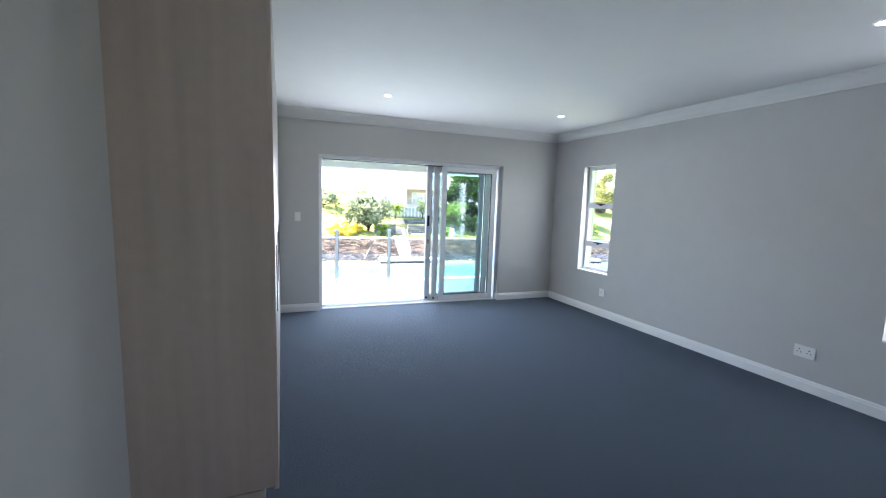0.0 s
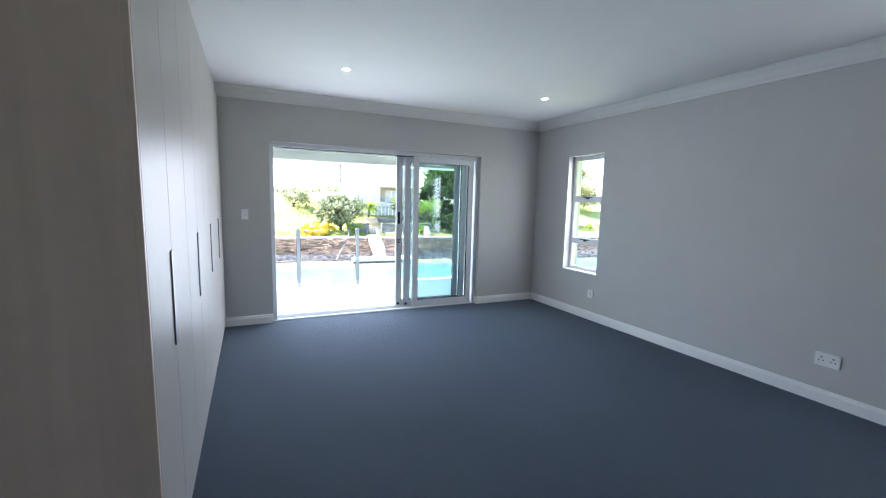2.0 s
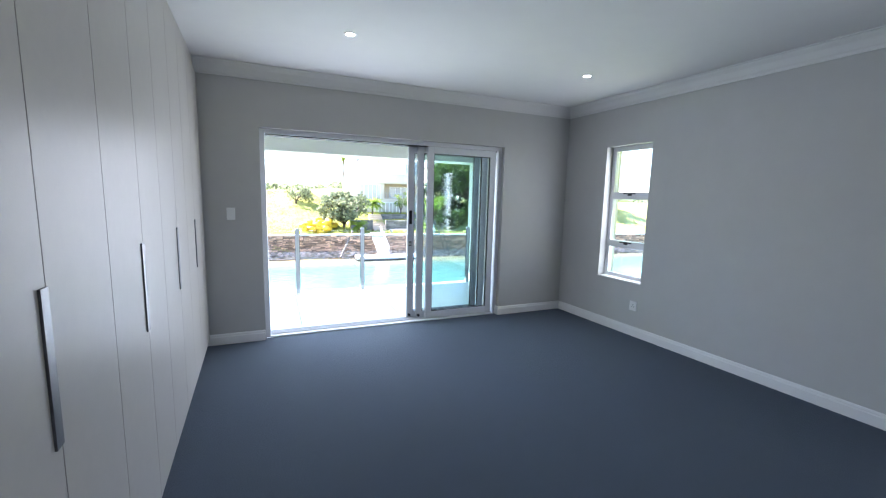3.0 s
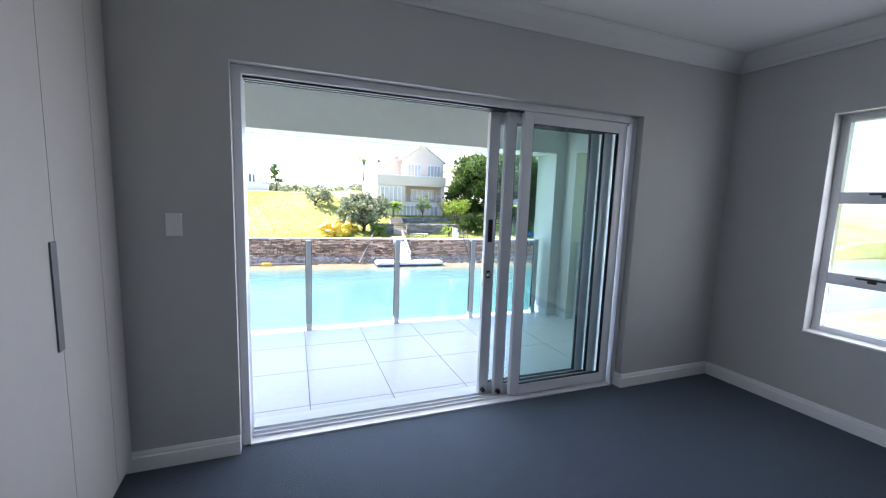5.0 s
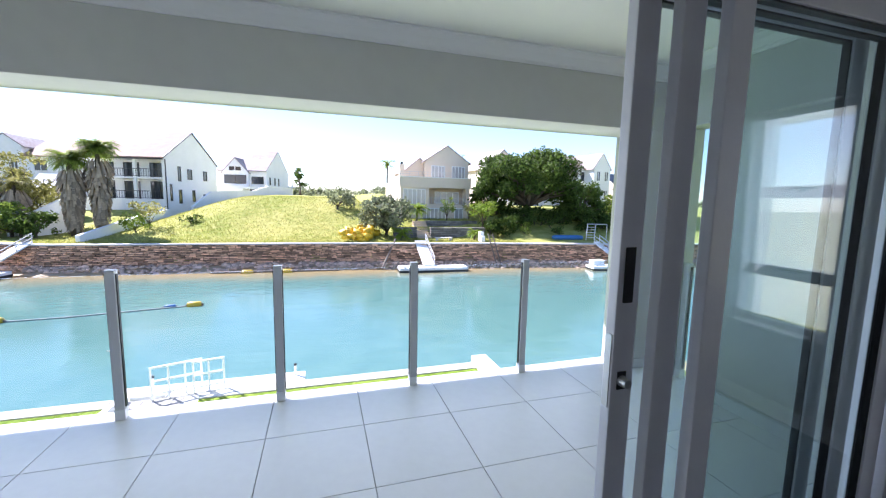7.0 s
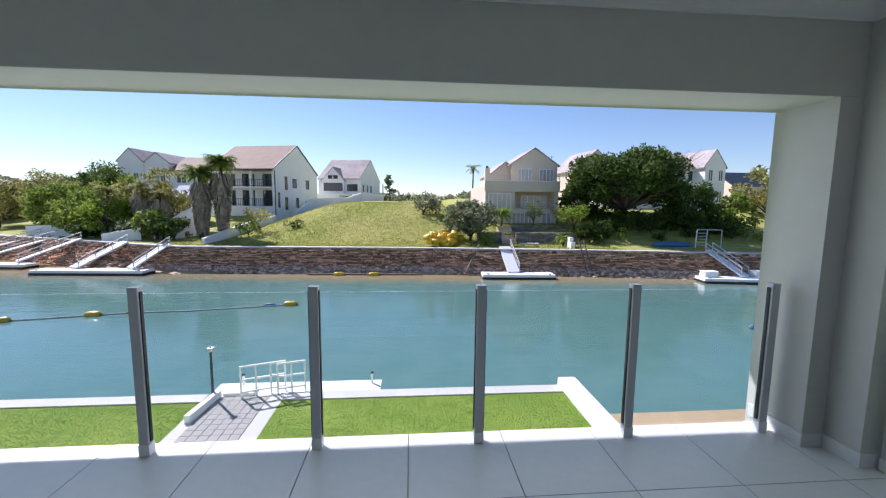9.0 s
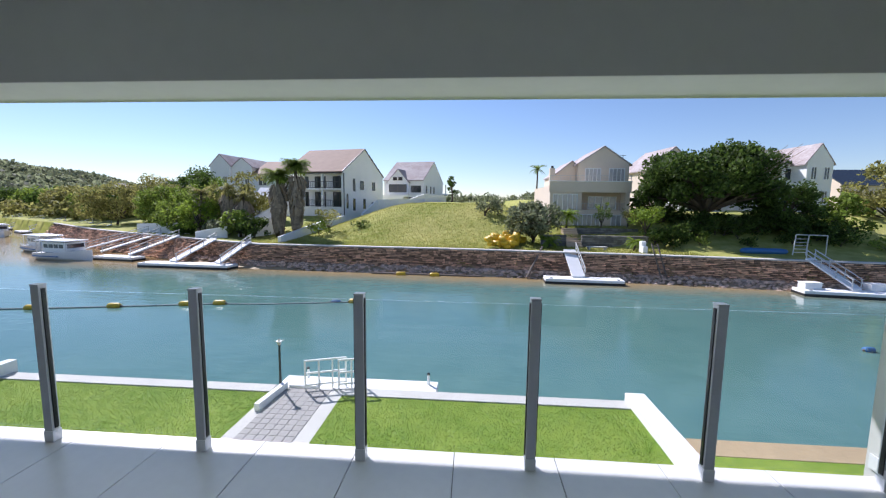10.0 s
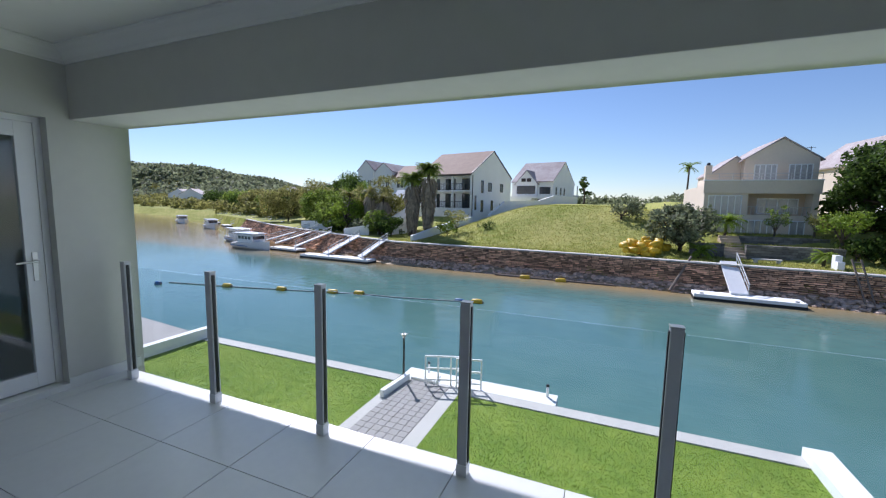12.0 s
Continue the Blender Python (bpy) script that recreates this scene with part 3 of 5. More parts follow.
def land(x, y):
    """Height of the ground: garden, canal bed, far bank with its mound, and the hills beyond."""
    d = y - bank(x)
    mound = 3.5 * step(0.5, 17, d) * step(-19, -5, x) * (1 - step(5, 9.5, x))
    left = 1.9 * step(3, 26, d) * (1 - step(-20, -10, x))
    terrace = (0.95 * step(5.2, 5.6, d) + 0.6 * step(7.4, 7.8, d)) * step(8.0, 9.4, x) * (1 - step(17.6, 18.6, x)) + 2.4 * step(16, 26, d) * step(8.0, 9.4, x)
    right = 3.0 * step(1.5, 14, d) * step(17.8, 20, x)
    far = -2.05 + np.maximum.reduce([mound, left, terrace, right])
    ridge = np.interp(np.degrees(np.arctan2(-x, np.maximum(y, 1.0))), [20, 36, 44, 50, 54, 57, 61, 70, 89], [0, 5, 19, 27, 31, 35, 34, 38, 42])
    hill = ridge * np.exp(-((np.hypot(x, y) - 500) / 150) ** 2) * (1 + 0.07 * np.sin(x * 0.05) + 0.05 * np.sin(y * 0.09 + x * 0.03))
    wav = 1.0 * np.sin(x * 0.021 + 1) * np.sin(y * 0.017) + 0.12 * np.sin(x * 0.5 + np.sin(y * 0.4)) * np.sin(y * 0.43)
    far = far + hill * step(12, 70, d) + wav * step(4, 40, d) * 0.6
    near_edge = np.where(x > 5.9, 13.55, 14.9)
    near = np.where(y < near_edge, G + np.where(x < -10.4, -0.15, 0.0), -5.2)
    return np.where(d > 0.15, far, np.where(y < 20, near, -5.2))


def ground_sheet():
    xs = np.unique(np.concatenate([np.linspace(-900, -90, 40), np.linspace(-90, -32, 45), np.linspace(-32, 45, 120), np.linspace(45, 900, 40), [5.88, 5.95]]))
    ys = np.unique(np.concatenate([np.linspace(-400, 0, 12), np.linspace(0, 13, 6), [13.5, 13.6, 14.85, 14.95, 18, 24], np.linspace(29, 75, 110), np.linspace(75, 200, 60), np.linspace(200, 1500, 60)]))
    X, Y = np.meshgrid(xs, ys)
    Z = land(X, Y)
    nx, ny = len(xs), len(ys)
    verts = np.stack([X.ravel(), Y.ravel(), Z.ravel()], 1).tolist()
    faces = [(j * nx + i, j * nx + i + 1, (j + 1) * nx + i + 1, (j + 1) * nx + i) for j in range(ny - 1) for i in range(nx - 1)]
    me = bpy.data.meshes.new("ground")
    me.from_pydata(verts, [], faces)
    me.materials.append(M_GROUND)
    for f in me.polygons:
        f.use_smooth = True
    return tagged(new("ground", me), "sunlit grassy banks and hills beside the canal", "ground", kind="structure")


ground_sheet()
bm = B()
bmesh.ops.create_grid(bm, x_segments=2, y_segments=2, size=1.0, matrix=Matrix.Translation((-60, 80, W)) @ Matrix.Diagonal((330, 90, 1, 1)))
structure("water", bm, M_WATER, "calm teal canal water", "water")
# the storey below the balcony
bm = box(B(), -8.0, 4.77, -1.8, 7.6, G - 0.3, -0.345)
structure("wall_lower", bm, M_WHITE, "white plastered lower storey of the house", "wall")

M_LAWN = mat("mown_lawn", (0.13, 0.25, 0.015), 0.9, vary=0.25, scale=0.6, bump=0.3, bscale=40, second=(0.26, 0.34, 0.055), spec=0.2)
M_BLADE = mat("grass_blades", (0.15, 0.29, 0.015), 0.7, vary=0.25, scale=0.6, island=0.3, second=(0.27, 0.32, 0.055), spec=0.25, leafy=0.5)
M_STONE = mat("dark_reddish_stone", (0.56, 0.35, 0.23), 0.9, vary=0.3, scale=1.0, bump=0.4, bscale=18, island=0.6)
M_MORTAR = mat("dark_earth_joint", (0.06, 0.045, 0.04), 0.95)
M_ROCK = mat("wet_rubble", (0.58, 0.42, 0.31), 0.8, vary=0.3, scale=2, bump=0.3, bscale=20, island=0.45)
M_SAND = mat("wet_sand", (0.42, 0.31, 0.18), 0.8, vary=0.15, scale=0.6, bump=0.2, bscale=15)
M_PAVER = mat("grey_paver", (0.36, 0.34, 0.32), 0.85, vary=0.12, scale=3, bump=0.2, bscale=60)
M_LEAF_DARK = mat("dark_foliage", (0.07, 0.12, 0.02), 0.6, vary=0.25, scale=0.7, island=0.55, second=(0.10, 0.155, 0.030), spec=0.25, leafy=0.5)
M_LEAF_MID = mat("green_foliage", (0.15, 0.24, 0.032), 0.6, vary=0.25, scale=0.6, island=0.5, second=(0.28, 0.35, 0.06), spec=0.25, leafy=0.5)
M_LEAF_LIGHT = mat("bright_foliage", (0.20, 0.32, 0.03), 0.6, vary=0.25, scale=0.6, island=0.4, second=(0.32, 0.40, 0.055), spec=0.25, leafy=0.5)
M_LEAF_GREY = mat("grey_green_foliage", (0.17, 0.205, 0.10), 0.65, vary=0.25, scale=0.6, island=0.55, second=(0.30, 0.32, 0.19), spec=0.25, leafy=0.5)
M_LEAF_OLIVE = mat("olive_brown_foliage", (0.24, 0.26, 0.07), 0.65, vary=0.25, scale=0.5, island=0.5, second=(0.42, 0.38, 0.13), spec=0.2, leafy=0.5)
M_THATCH = mat("dead_palm_fronds", (0.30, 0.24, 0.17), 0.9, vary=0.25, scale=2, island=0.4)
M_BARK = mat("grey_brown_bark", (0.10, 0.075, 0.055), 0.9, vary=0.3, scale=4, bump=0.6, bscale=18)
M_ROOF = mat("brown_roof_tiles", (0.27, 0.17, 0.115), 0.8, vary=0.18, scale=1.2, bump=0.4, bscale=9)
M_ROOF_PALE = mat("weathered_pale_roof", (0.33, 0.25, 0.23), 0.8, vary=0.2, scale=0.5, second=(0.50, 0.46, 0.45), bump=0.3, bscale=9)
M_BEIGE = mat("beige_plaster", (0.70, 0.60, 0.48), 0.85, vary=0.05, scale=0.7, bump=0.1, bscale=40)
M_TAN = mat("warm_tan_plaster", (0.55, 0.43, 0.31), 0.85, vary=0.05, scale=0.7)
M_PANE_FAR = mat("dark_window_glass", (0.03, 0.036, 0.042), 0.08, vary=0.2, scale=0.5, spec=0.7)
M_PANE_PALE = mat("curtained_window_glass", (0.42, 0.41, 0.40), 0.12, vary=0.25, scale=0.9, spec=0.7)
M_DARK_FRAME = mat("dark_bronze_metal", (0.03, 0.028, 0.027), 0.45, vary=0.1)
M_YELLOW = mat("yellow_buoy_plastic", (0.62, 0.40, 0.015), 0.45, vary=0.15, scale=2)
M_BLUE = mat("blue_plastic", (0.03, 0.14, 0.36), 0.45, vary=0.1)
M_ROPE = mat("pale_rope", (0.42, 0.46, 0.44), 0.9, vary=0.1)
M_TIMBER = mat("weathered_timber", (0.20, 0.155, 0.12), 0.85, vary=0.25, scale=3, bump=0.3, bscale=30)
M_BOAT = mat("white_gelcoat", (0.78, 0.78, 0.77), 0.25, vary=0.04)
M_GALV = mat("galvanised_rail", (0.55, 0.55, 0.53), 0.5, 0.3, vary=0.08)
M_LAMP_POST = mat("dark_green_lamp_paint", (0.02, 0.035, 0.03), 0.4)
M_WALLSTONE = mat("grey_terrace_stone", (0.19, 0.18, 0.165), 0.9, vary=0.3, scale=2.5, bump=0.5, bscale=12, island=0.35)
rand = random.Random(7)
rng = np.random.default_rng(11)


def gz(x, y):
    return float(land(np.array(float(x)), np.array(float(y))))


def heap(name, verts, faces, material, parent=None, kind="", label="", category="", smooth=False):
    me = bpy.data.meshes.new(name)
    me.from_pydata(verts, [], faces)
    me.materials.append(material)
    if smooth:
        for f in me.polygons:
            f.use_smooth = True
    ob = new(name, me)
    if parent is not None:
        ob.parent = parent
    return tagged(ob, label, category, kind=kind)


# ---- the garden below ----
structure("lawn_ground", slab(B(), [(-10.3, 8.0), (5.75, 8.0), (5.75, 14.62), (-10.3, 14.62)], G - 0.2, G + 0.02), M_LAWN, "bright green mown garden lawn", "lawn")
structure("lawn_ground_next", slab(B(), [(6.15, 8.0), (14, 8.0), (14, 13.0), (6.15, 13.0)], G - 0.2, G + 0.02), M_LAWN, "strip of green lawn beyond the white wall", "lawn")


def blades():
    n = 60000
    x = rng.uniform(-10.2, 5.7, n)
    y = rng.uniform(11.9, 14.62, n)
    keep = (x < -2.98) | (x > -1.12)
    x, y = x[keep], y[keep]
    n = len(x)
    a = rng.uniform(0, 2 * math.pi, n)
    hgt = rng.uniform(0.015, 0.034, n)
    dx, dy = np.cos(a) * 0.007, np.sin(a) * 0.007
    lx, ly = rng.normal(0, 0.018, n), rng.normal(0, 0.018, n)
    z = np.full(n, G + 0.015)
    v = np.stack([np.stack([x - dx, y - dy, z], 1), np.stack([x + dx, y + dy, z], 1), np.stack([x + lx, y + ly, z + hgt], 1)], 1).reshape(-1, 3)
    f = np.arange(3 * n).reshape(-1, 3)
    heap("grass", v.tolist(), f.tolist(), M_BLADE, kind="stuff", label="short bright green lawn grass", category="grass")


blades()
structure("kerb_canal", box(box(B(), -10.3, -2.95, 14.62, 15.0, W - 1.2, G + 0.05, 0.015), -1.15, 5.68, 14.62, 15.0, W - 1.2, G + 0.05, 0.015), M_CONC, "pale concrete coping along the garden's canal edge", "kerb")
structure("kerb_canal_next", box(B(), 6.15, 14, 13.0, 13.55, W - 1.2, G + 0.03, 0.015), M_SAND, "sandy coping along the next garden", "kerb")
structure("garden_wall_side", slab(B(), [(5.68, 8.0), (6.12, 8.0), (6.12, 15.05), (5.68, 15.05)], W - 1.2, G + 0.22), M_WHITE, "white plastered low garden wall running to the canal", "wall")
structure("garden_wall_far_side", slab(B(), [(-10.55, 8.0), (-10.3, 8.0), (-10.3, 15.1), (-10.55, 15.1)], W - 1.2, G + 0.36), M_WHITE, "white plastered boundary wall beside the lawn", "wall")
structure("deck_next_door", slab(B(), [(-15.5, 8.0), (-10.55, 8.0), (-10.55, 15.1), (-15.5, 15.6)], W - 0.5, G - 0.05), M_PAVER, "neighbour's pale concrete deck by the canal", "deck")
path = structure("path", slab(B(), [(-2.95, 8.0), (-1.15, 8.0), (-1.15, 15.0), (-2.95, 15.0)], G - 0.2, G + 0.025), M_CONC, "pale concrete path to the jetty", "path")
structure("planter_wall", prism(B(), [(0, -0.05), (0.12, -0.05), (0.12, 0.17), (0, 0.17)], (-2.86, 13.75, G + 0.02), (-2.74, 14.9, G + 0.02), (1, 0, 0)), M_WHITE, "low white wall beside the path", "wall")
structure("jetty", box(box(B(), -2.95, 1.12, 15.0, 15.62, G - 0.22, G + 0.02, 0.01), -2.6, -1.9, 14.9, 15.3, G - 0.1, G + 0.1, 0.01), M_WHITE, "white landing jetty over the water", "jetty")


def white_rail(x0, y0, x1, y1, name_label):
    r = thing("jetty_railing", (x0, y0, G + 0.03), name_label, "railing", "jetty railings", turn=math.degrees(math.atan2(y1 - y0, x1 - x0)))
    ln = math.hypot(x1 - x0, y1 - y0)
    n = max(2, round(ln / 0.3) + 1)
    for i in range(n):
        x = ln * i / (n - 1)
        part("post", box(B(), x - 0.02, x + 0.02, -0.02, 0.02, 0, 0.76, 0.004), M_WHITE, r)
    for z in (0.14, 0.44, 0.76):
        part("rail", box(B(), -0.02, ln + 0.02, -0.022, 0.022, z - 0.02, z + 0.02, 0.004), M_WHITE, r)


white_rail(-2.12, 14.78, -1.2, 15.12, "white painted timber railing by the jetty")
white_rail(-1.32, 14.93, -0.72, 15.10, "white painted timber railing by the jetty")


def garden_lamp(x, y):
    p = thing("garden_lamp", (x, y, G + 0.05), "small dark green garden lamp post with clear head", "street lamp")
    part("base", rod(B(), (0, 0, 0), (0, 0, 0.10), 0.065, 0.045, 16), M_LAMP_POST, p)
    part("pole", rod(B(), (0, 0, 0.10), (0, 0, 1.10), 0.032, 0.026, 12), M_LAMP_POST, p)
    part("head", rod(B(), (0, 0, 1.10), (0, 0, 1.20), 0.035, 0.075, 12), M_GALV, p, "pale lantern head")
    for a in range(4):
        c, s = math.cos(a * math.pi / 2 + 0.4), math.sin(a * math.pi / 2 + 0.4)
        part("fin", rod(B(), (0.03 * c, 0.03 * s, 1.17), (0.12 * c, 0.12 * s, 1.22), 0.012, 0.008, 8), M_GALV, p)
    part("finial", rod(B(), (0, 0, 1.20), (0, 0, 1.26), 0.02, 0.008, 10), M_GALV, p)


garden_lamp(-2.80, 14.86)


def bollard(x, y):
    b = thing("bollard", (x, y, G + 0.02), "short white mooring bollard on the jetty", "bollard", "jetty bollards")
    part("post", rod(B(), (0, 0, 0), (0, 0, 0.26), 0.035, 0.03, 12), M_WHITE, b)
    part("cap", rod(B(), (0, 0, 0.26), (0, 0, 0.31), 0.045, 0.03, 12), M_DARK_FRAME, b, "dark cap")


bollard(0.88, 15.45)
bollard(-2.35, 15.5)


def far_wall():
    """Dry-stone canal wall on the far bank, course upon course."""
    verts, faces = [], []
    for c in range(16):
        z0 = -4.0 + c * 0.121
        x = -62 + rand.random()
        while x < 52:
            ln = rand.uniform(0.18, 0.62)
            h = rand.uniform(0.055, 0.10)
            y0, y1 = float(bank(x)), float(bank(x + ln))
            lean = 0.017 * (16 - c) + rand.uniform(-0.07, 0.09) + (0.11 * (16 - c) if x < -24 else 0)
            i = len(verts)
            g = 0.02
            for xx, yy in ((x + g, y0), (x + ln - g, y1)):
                for dy in (-lean - rand.uniform(0, 0.03), 0.3):
                    for zz in (z0, z0 + h):
                        verts.append((xx, yy + dy, zz + rand.uniform(-0.016, 0.016)))
            faces += [(i, i + 4, i + 5, i + 1), (i + 1, i + 5, i + 7, i + 3), (i, i + 1, i + 3, i + 2), (i + 4, i + 6, i + 7, i + 5), (i, i + 2, i + 6, i + 4)]
            x += ln
    w = structure("canal_wall", strip_wall([-62, -45, -36, -29, -22, -16, 2, 15, 27, 52], -5.2, -2.1, 0.06, 0.9), M_MORTAR, "dark dry-stone retaining wall along the far bank", "wall")
    heap("stones", verts, faces, M_STONE, w, kind="stuff")
    structure("coping_far", strip_wall([-62, -45, -36, -29, -22, -16, 2, 15, 27, 52], -2.07, -1.98, -0.04, 0.55), M_CONC, "pale coping strip on the stone wall", "kerb")


def strip_wall(xs, z0, z1, a, b):
    bm = B()
    for p, q in zip(xs, xs[1:]):
        slab(bm, [(p, bank(p) + a), (q, bank(q) + a), (q, bank(q) + b), (p, bank(p) + b)], z0, z1)
    return bm


far_wall()


def beach_and_rubble():
    bm = B()
    xs = list(np.linspace(-60, 52, 57))
    top = [bm.verts.new((x, bank(x) - 0.1, -3.55)) for x in xs]
    low = [bm.verts.new((x, bank(x) - 1.6 - 0.3 * math.sin(x * 0.7), -4.05)) for x in xs]
    for i in range(len(xs) - 1):
        bm.faces.new((low[i], low[i + 1], top[i + 1], top[i]))
    structure("beach", bm, M_SAND, "narrow sandy foreshore under the stone wall", "beach")
    ico = B()
    bmesh.ops.create_icosphere(ico, subdivisions=1, radius=1.0)
    iv = np.array([v.co[:] for v in ico.verts])
    fi = np.array([[v.index for v in f.verts] for f in ico.faces])
    ico.free()
    vs, fs, n = [], [], 0
    for k in range(2300):
        x = rng.uniform(-24, 50)
        t = rng.uniform(0, 1) ** 1.3
        if x < -12 and t > 0.6:
            continue
        r = rng.uniform(0.07, 0.20) * (1.15 - 0.5 * t)
        p = iv * rng.uniform(0.6, 1.25, (len(iv), 1)) * np.array([r * 1.3, r, r * 0.75])
        vs.append(p + np.array([x, bank(x) - 0.25 - 1.15 * t, -3.5 - 0.42 * t]))
        fs.append(fi + n)
        n += len(iv)
    heap("rubble", np.concatenate(vs).tolist(), np.concatenate(fs).tolist(), M_ROCK, kind="stuff", label="reddish broken rocks at the foot of the wall", category="rocks")


beach_and_rubble()


# ---- trees ----
def leaf_cloud(centres, radii, per, size, flat=0.8):
    """Quads scattered through overlapping clumps, denser towards their outsides."""
    vs = []
    for (cx, cy, cz), r in zip(centres, radii):
        n = max(30, int(per * r * r))
        d = rng.normal(size=(n, 3))
        d /= np.linalg.norm(d, axis=1, keepdims=True)
        rr = r * rng.uniform(0.55, 1.08, (n, 1)) * (1 + 0.16 * np.sin(d[:, :1] * 7 + cx) * np.cos(d[:, 1:2] * 6 + cy))
        p = d * rr * np.array([1, 1, flat]) + np.array([cx, cy, cz])
        u = rng.normal(size=(n, 3))
        u /= np.linalg.norm(u, axis=1, keepdims=True)
        w = np.cross(u, d + rng.normal(0, 0.5, (n, 3)))
        w /= np.linalg.norm(w, axis=1, keepdims=True) + 1e-6
        s = size * rng.uniform(0.6, 1.3, (n, 1))
        vs.append(np.stack([p - u * s, p - w * s * 0.55, p + u * s, p + w * s * 0.55], 1))
    v = np.concatenate(vs).reshape(-1, 3)
    return v.tolist(), np.arange(len(v)).reshape(-1, 4).tolist()


def tree(name, x, y, height, spread, material, label, category="tree", clumps=14, trunk=0.25, size=0.16, low=0.35, per=150, bare=0.0, squash=0.8, z=None):
    """A trunk that forks into limbs, each ending in clumps of leaves."""
    t = thing(name, (x, y, (gz(x, y) if z is None else z) - 0.05), label, category)
    r = random.Random(int(x * 31 + y * 17))
    cs, rs = [], []
    for i in range(clumps):
        a = r.uniform(0, 2 * math.pi)
        k = math.sqrt(r.uniform(0.0, 1.0))
        rad = spread * r.uniform(0.26, 0.42) * min(1.0, (18 / clumps) ** 0.36)
        h = height * (low + (1 - low) * r.uniform(0.1, 1.0) * (1.0 - 0.45 * k * k))
        cs.append((math.cos(a) * k * (spread - rad * 0.6), math.sin(a) * k * (spread - rad * 0.6), min(h, height - rad * squash)))
        rs.append(rad)
    bm = B()
    fork = height * low * 0.75
    rod(bm, (0, 0, -0.2), (0.1 * spread * 0.3, 0, fork), trunk, trunk * 0.72, 9)
    for c in cs[: max(5, clumps // 2)]:
        mid = (c[0] * 0.5, c[1] * 0.5, fork + (c[2] - fork) * 0.62)
        rod(bm, (0.03 * spread, 0, fork * 0.95), mid, trunk * 0.5, trunk * 0.3, 7)
        rod(bm, mid, c, trunk * 0.3, trunk * 0.08, 6)
    part("trunk", bm, M_BARK, t, smooth=True)
    v, f = leaf_cloud(cs, rs, per, size, squash)
    heap("crown", v, f, material, t)
    if bare:
        bm = B()
        for i in range(26):
            a, h = r.uniform(-0.6, 1.2), height * r.uniform(0.55, 0.92)
            q = (spread * 0.75 * math.cos(a) + r.uniform(-0.5, 0.5), -spread * 0.8 * r.uniform(0.5, 1.1), h)
            s = (q[0] * 0.5, q[1] * 0.5, fork + (h - fork) * 0.5)
            rod(bm, s, q, 0.05, 0.012, 5)
        part("bare_branches", bm, M_THATCH, t, "grey leafless branches")
    return t


def palm(x, y, height, label, skirt=True, fronds=34, reach=1.5, trunk=0.22, material=None):
    """Fan palm: trunk, a skirt of dead fronds and a round head of green ones."""
    t = thing("palm_tree", (x, y, gz(x, y) - 0.05), label, "palm tree")
    r = random.Random(int(x * 13 + y * 7))
    part("trunk", rod(B(), (0, 0, -0.2), (0.1, 0, height), trunk, trunk * 0.7, 10), M_BARK, t, smooth=True)

    def blades_at(base, direction, ln, droop, wide, vs, fs):
        d = Vector(direction).normalized()
        p, step_len = Vector(base), ln / 5
        for k in range(5):
            q = p + d * step_len
            side = d.cross(Vector((0, 0, 1)))
            side = side.normalized() if side.length > 0.05 else Vector((1, 0, 0))
            for sgn in (-1, 1):
                for m in (0.25, 0.75):
                    o = p.lerp(q, m)
                    e = o + side * sgn * wide * (1.1 - 0.12 * k) + d * wide * 0.7 - Vector((0, 0, wide * 0.35))
                    i = len(vs)
                    vs += [tuple(o - d * 0.045), tuple(o + d * 0.045), tuple(e)]
                    fs.append((i, i + 1, i + 2))
            i = len(vs)
            vs += [tuple(p + side * 0.02), tuple(p - side * 0.02), tuple(q - side * 0.02), tuple(q + side * 0.02)]
            fs.append((i, i + 1, i + 2, i + 3))
            p = q
            d = (d - Vector((0, 0, droop))).normalized()

    vs, fs = [], []
    for i in range(fronds):
        a, up = r.uniform(0, 2 * math.pi), r.uniform(-0.35, 1.2)
        blades_at((0.1, 0, height), (math.cos(a), math.sin(a), up), reach * r.uniform(0.8, 1.1), 0.22, reach * 0.28, vs, fs)
    heap("crown", vs, fs, material or M_LEAF_MID, t)
    if skirt:
        vs, fs = [], []
        for i in range(560):
            a = r.uniform(0, 2 * math.pi)
            z = height * r.uniform(0.20, 0.88)
            out = 0.45 + 0.8 * (z / height) ** 1.3
            ln = r.uniform(0.6, 1.2)
            b = Vector((math.cos(a) * out * 0.55 + 0.1, math.sin(a) * out * 0.55, z))
            e = Vector((math.cos(a) * out * 0.95 + 0.1, math.sin(a) * out * 0.95, z - ln))
            s = Vector((-math.sin(a), math.cos(a), 0)) * r.uniform(0.05, 0.13)
            k = len(vs)
            vs += [tuple(b - s * 0.4), tuple(b + s * 0.4), tuple(e + s), tuple(e - s)]
            fs.append((k, k + 1, k + 2, k + 3))
        heap("dead_fronds", vs, fs, M_THATCH, t)["label"] = "shaggy grey skirt of dead fronds"
    return t


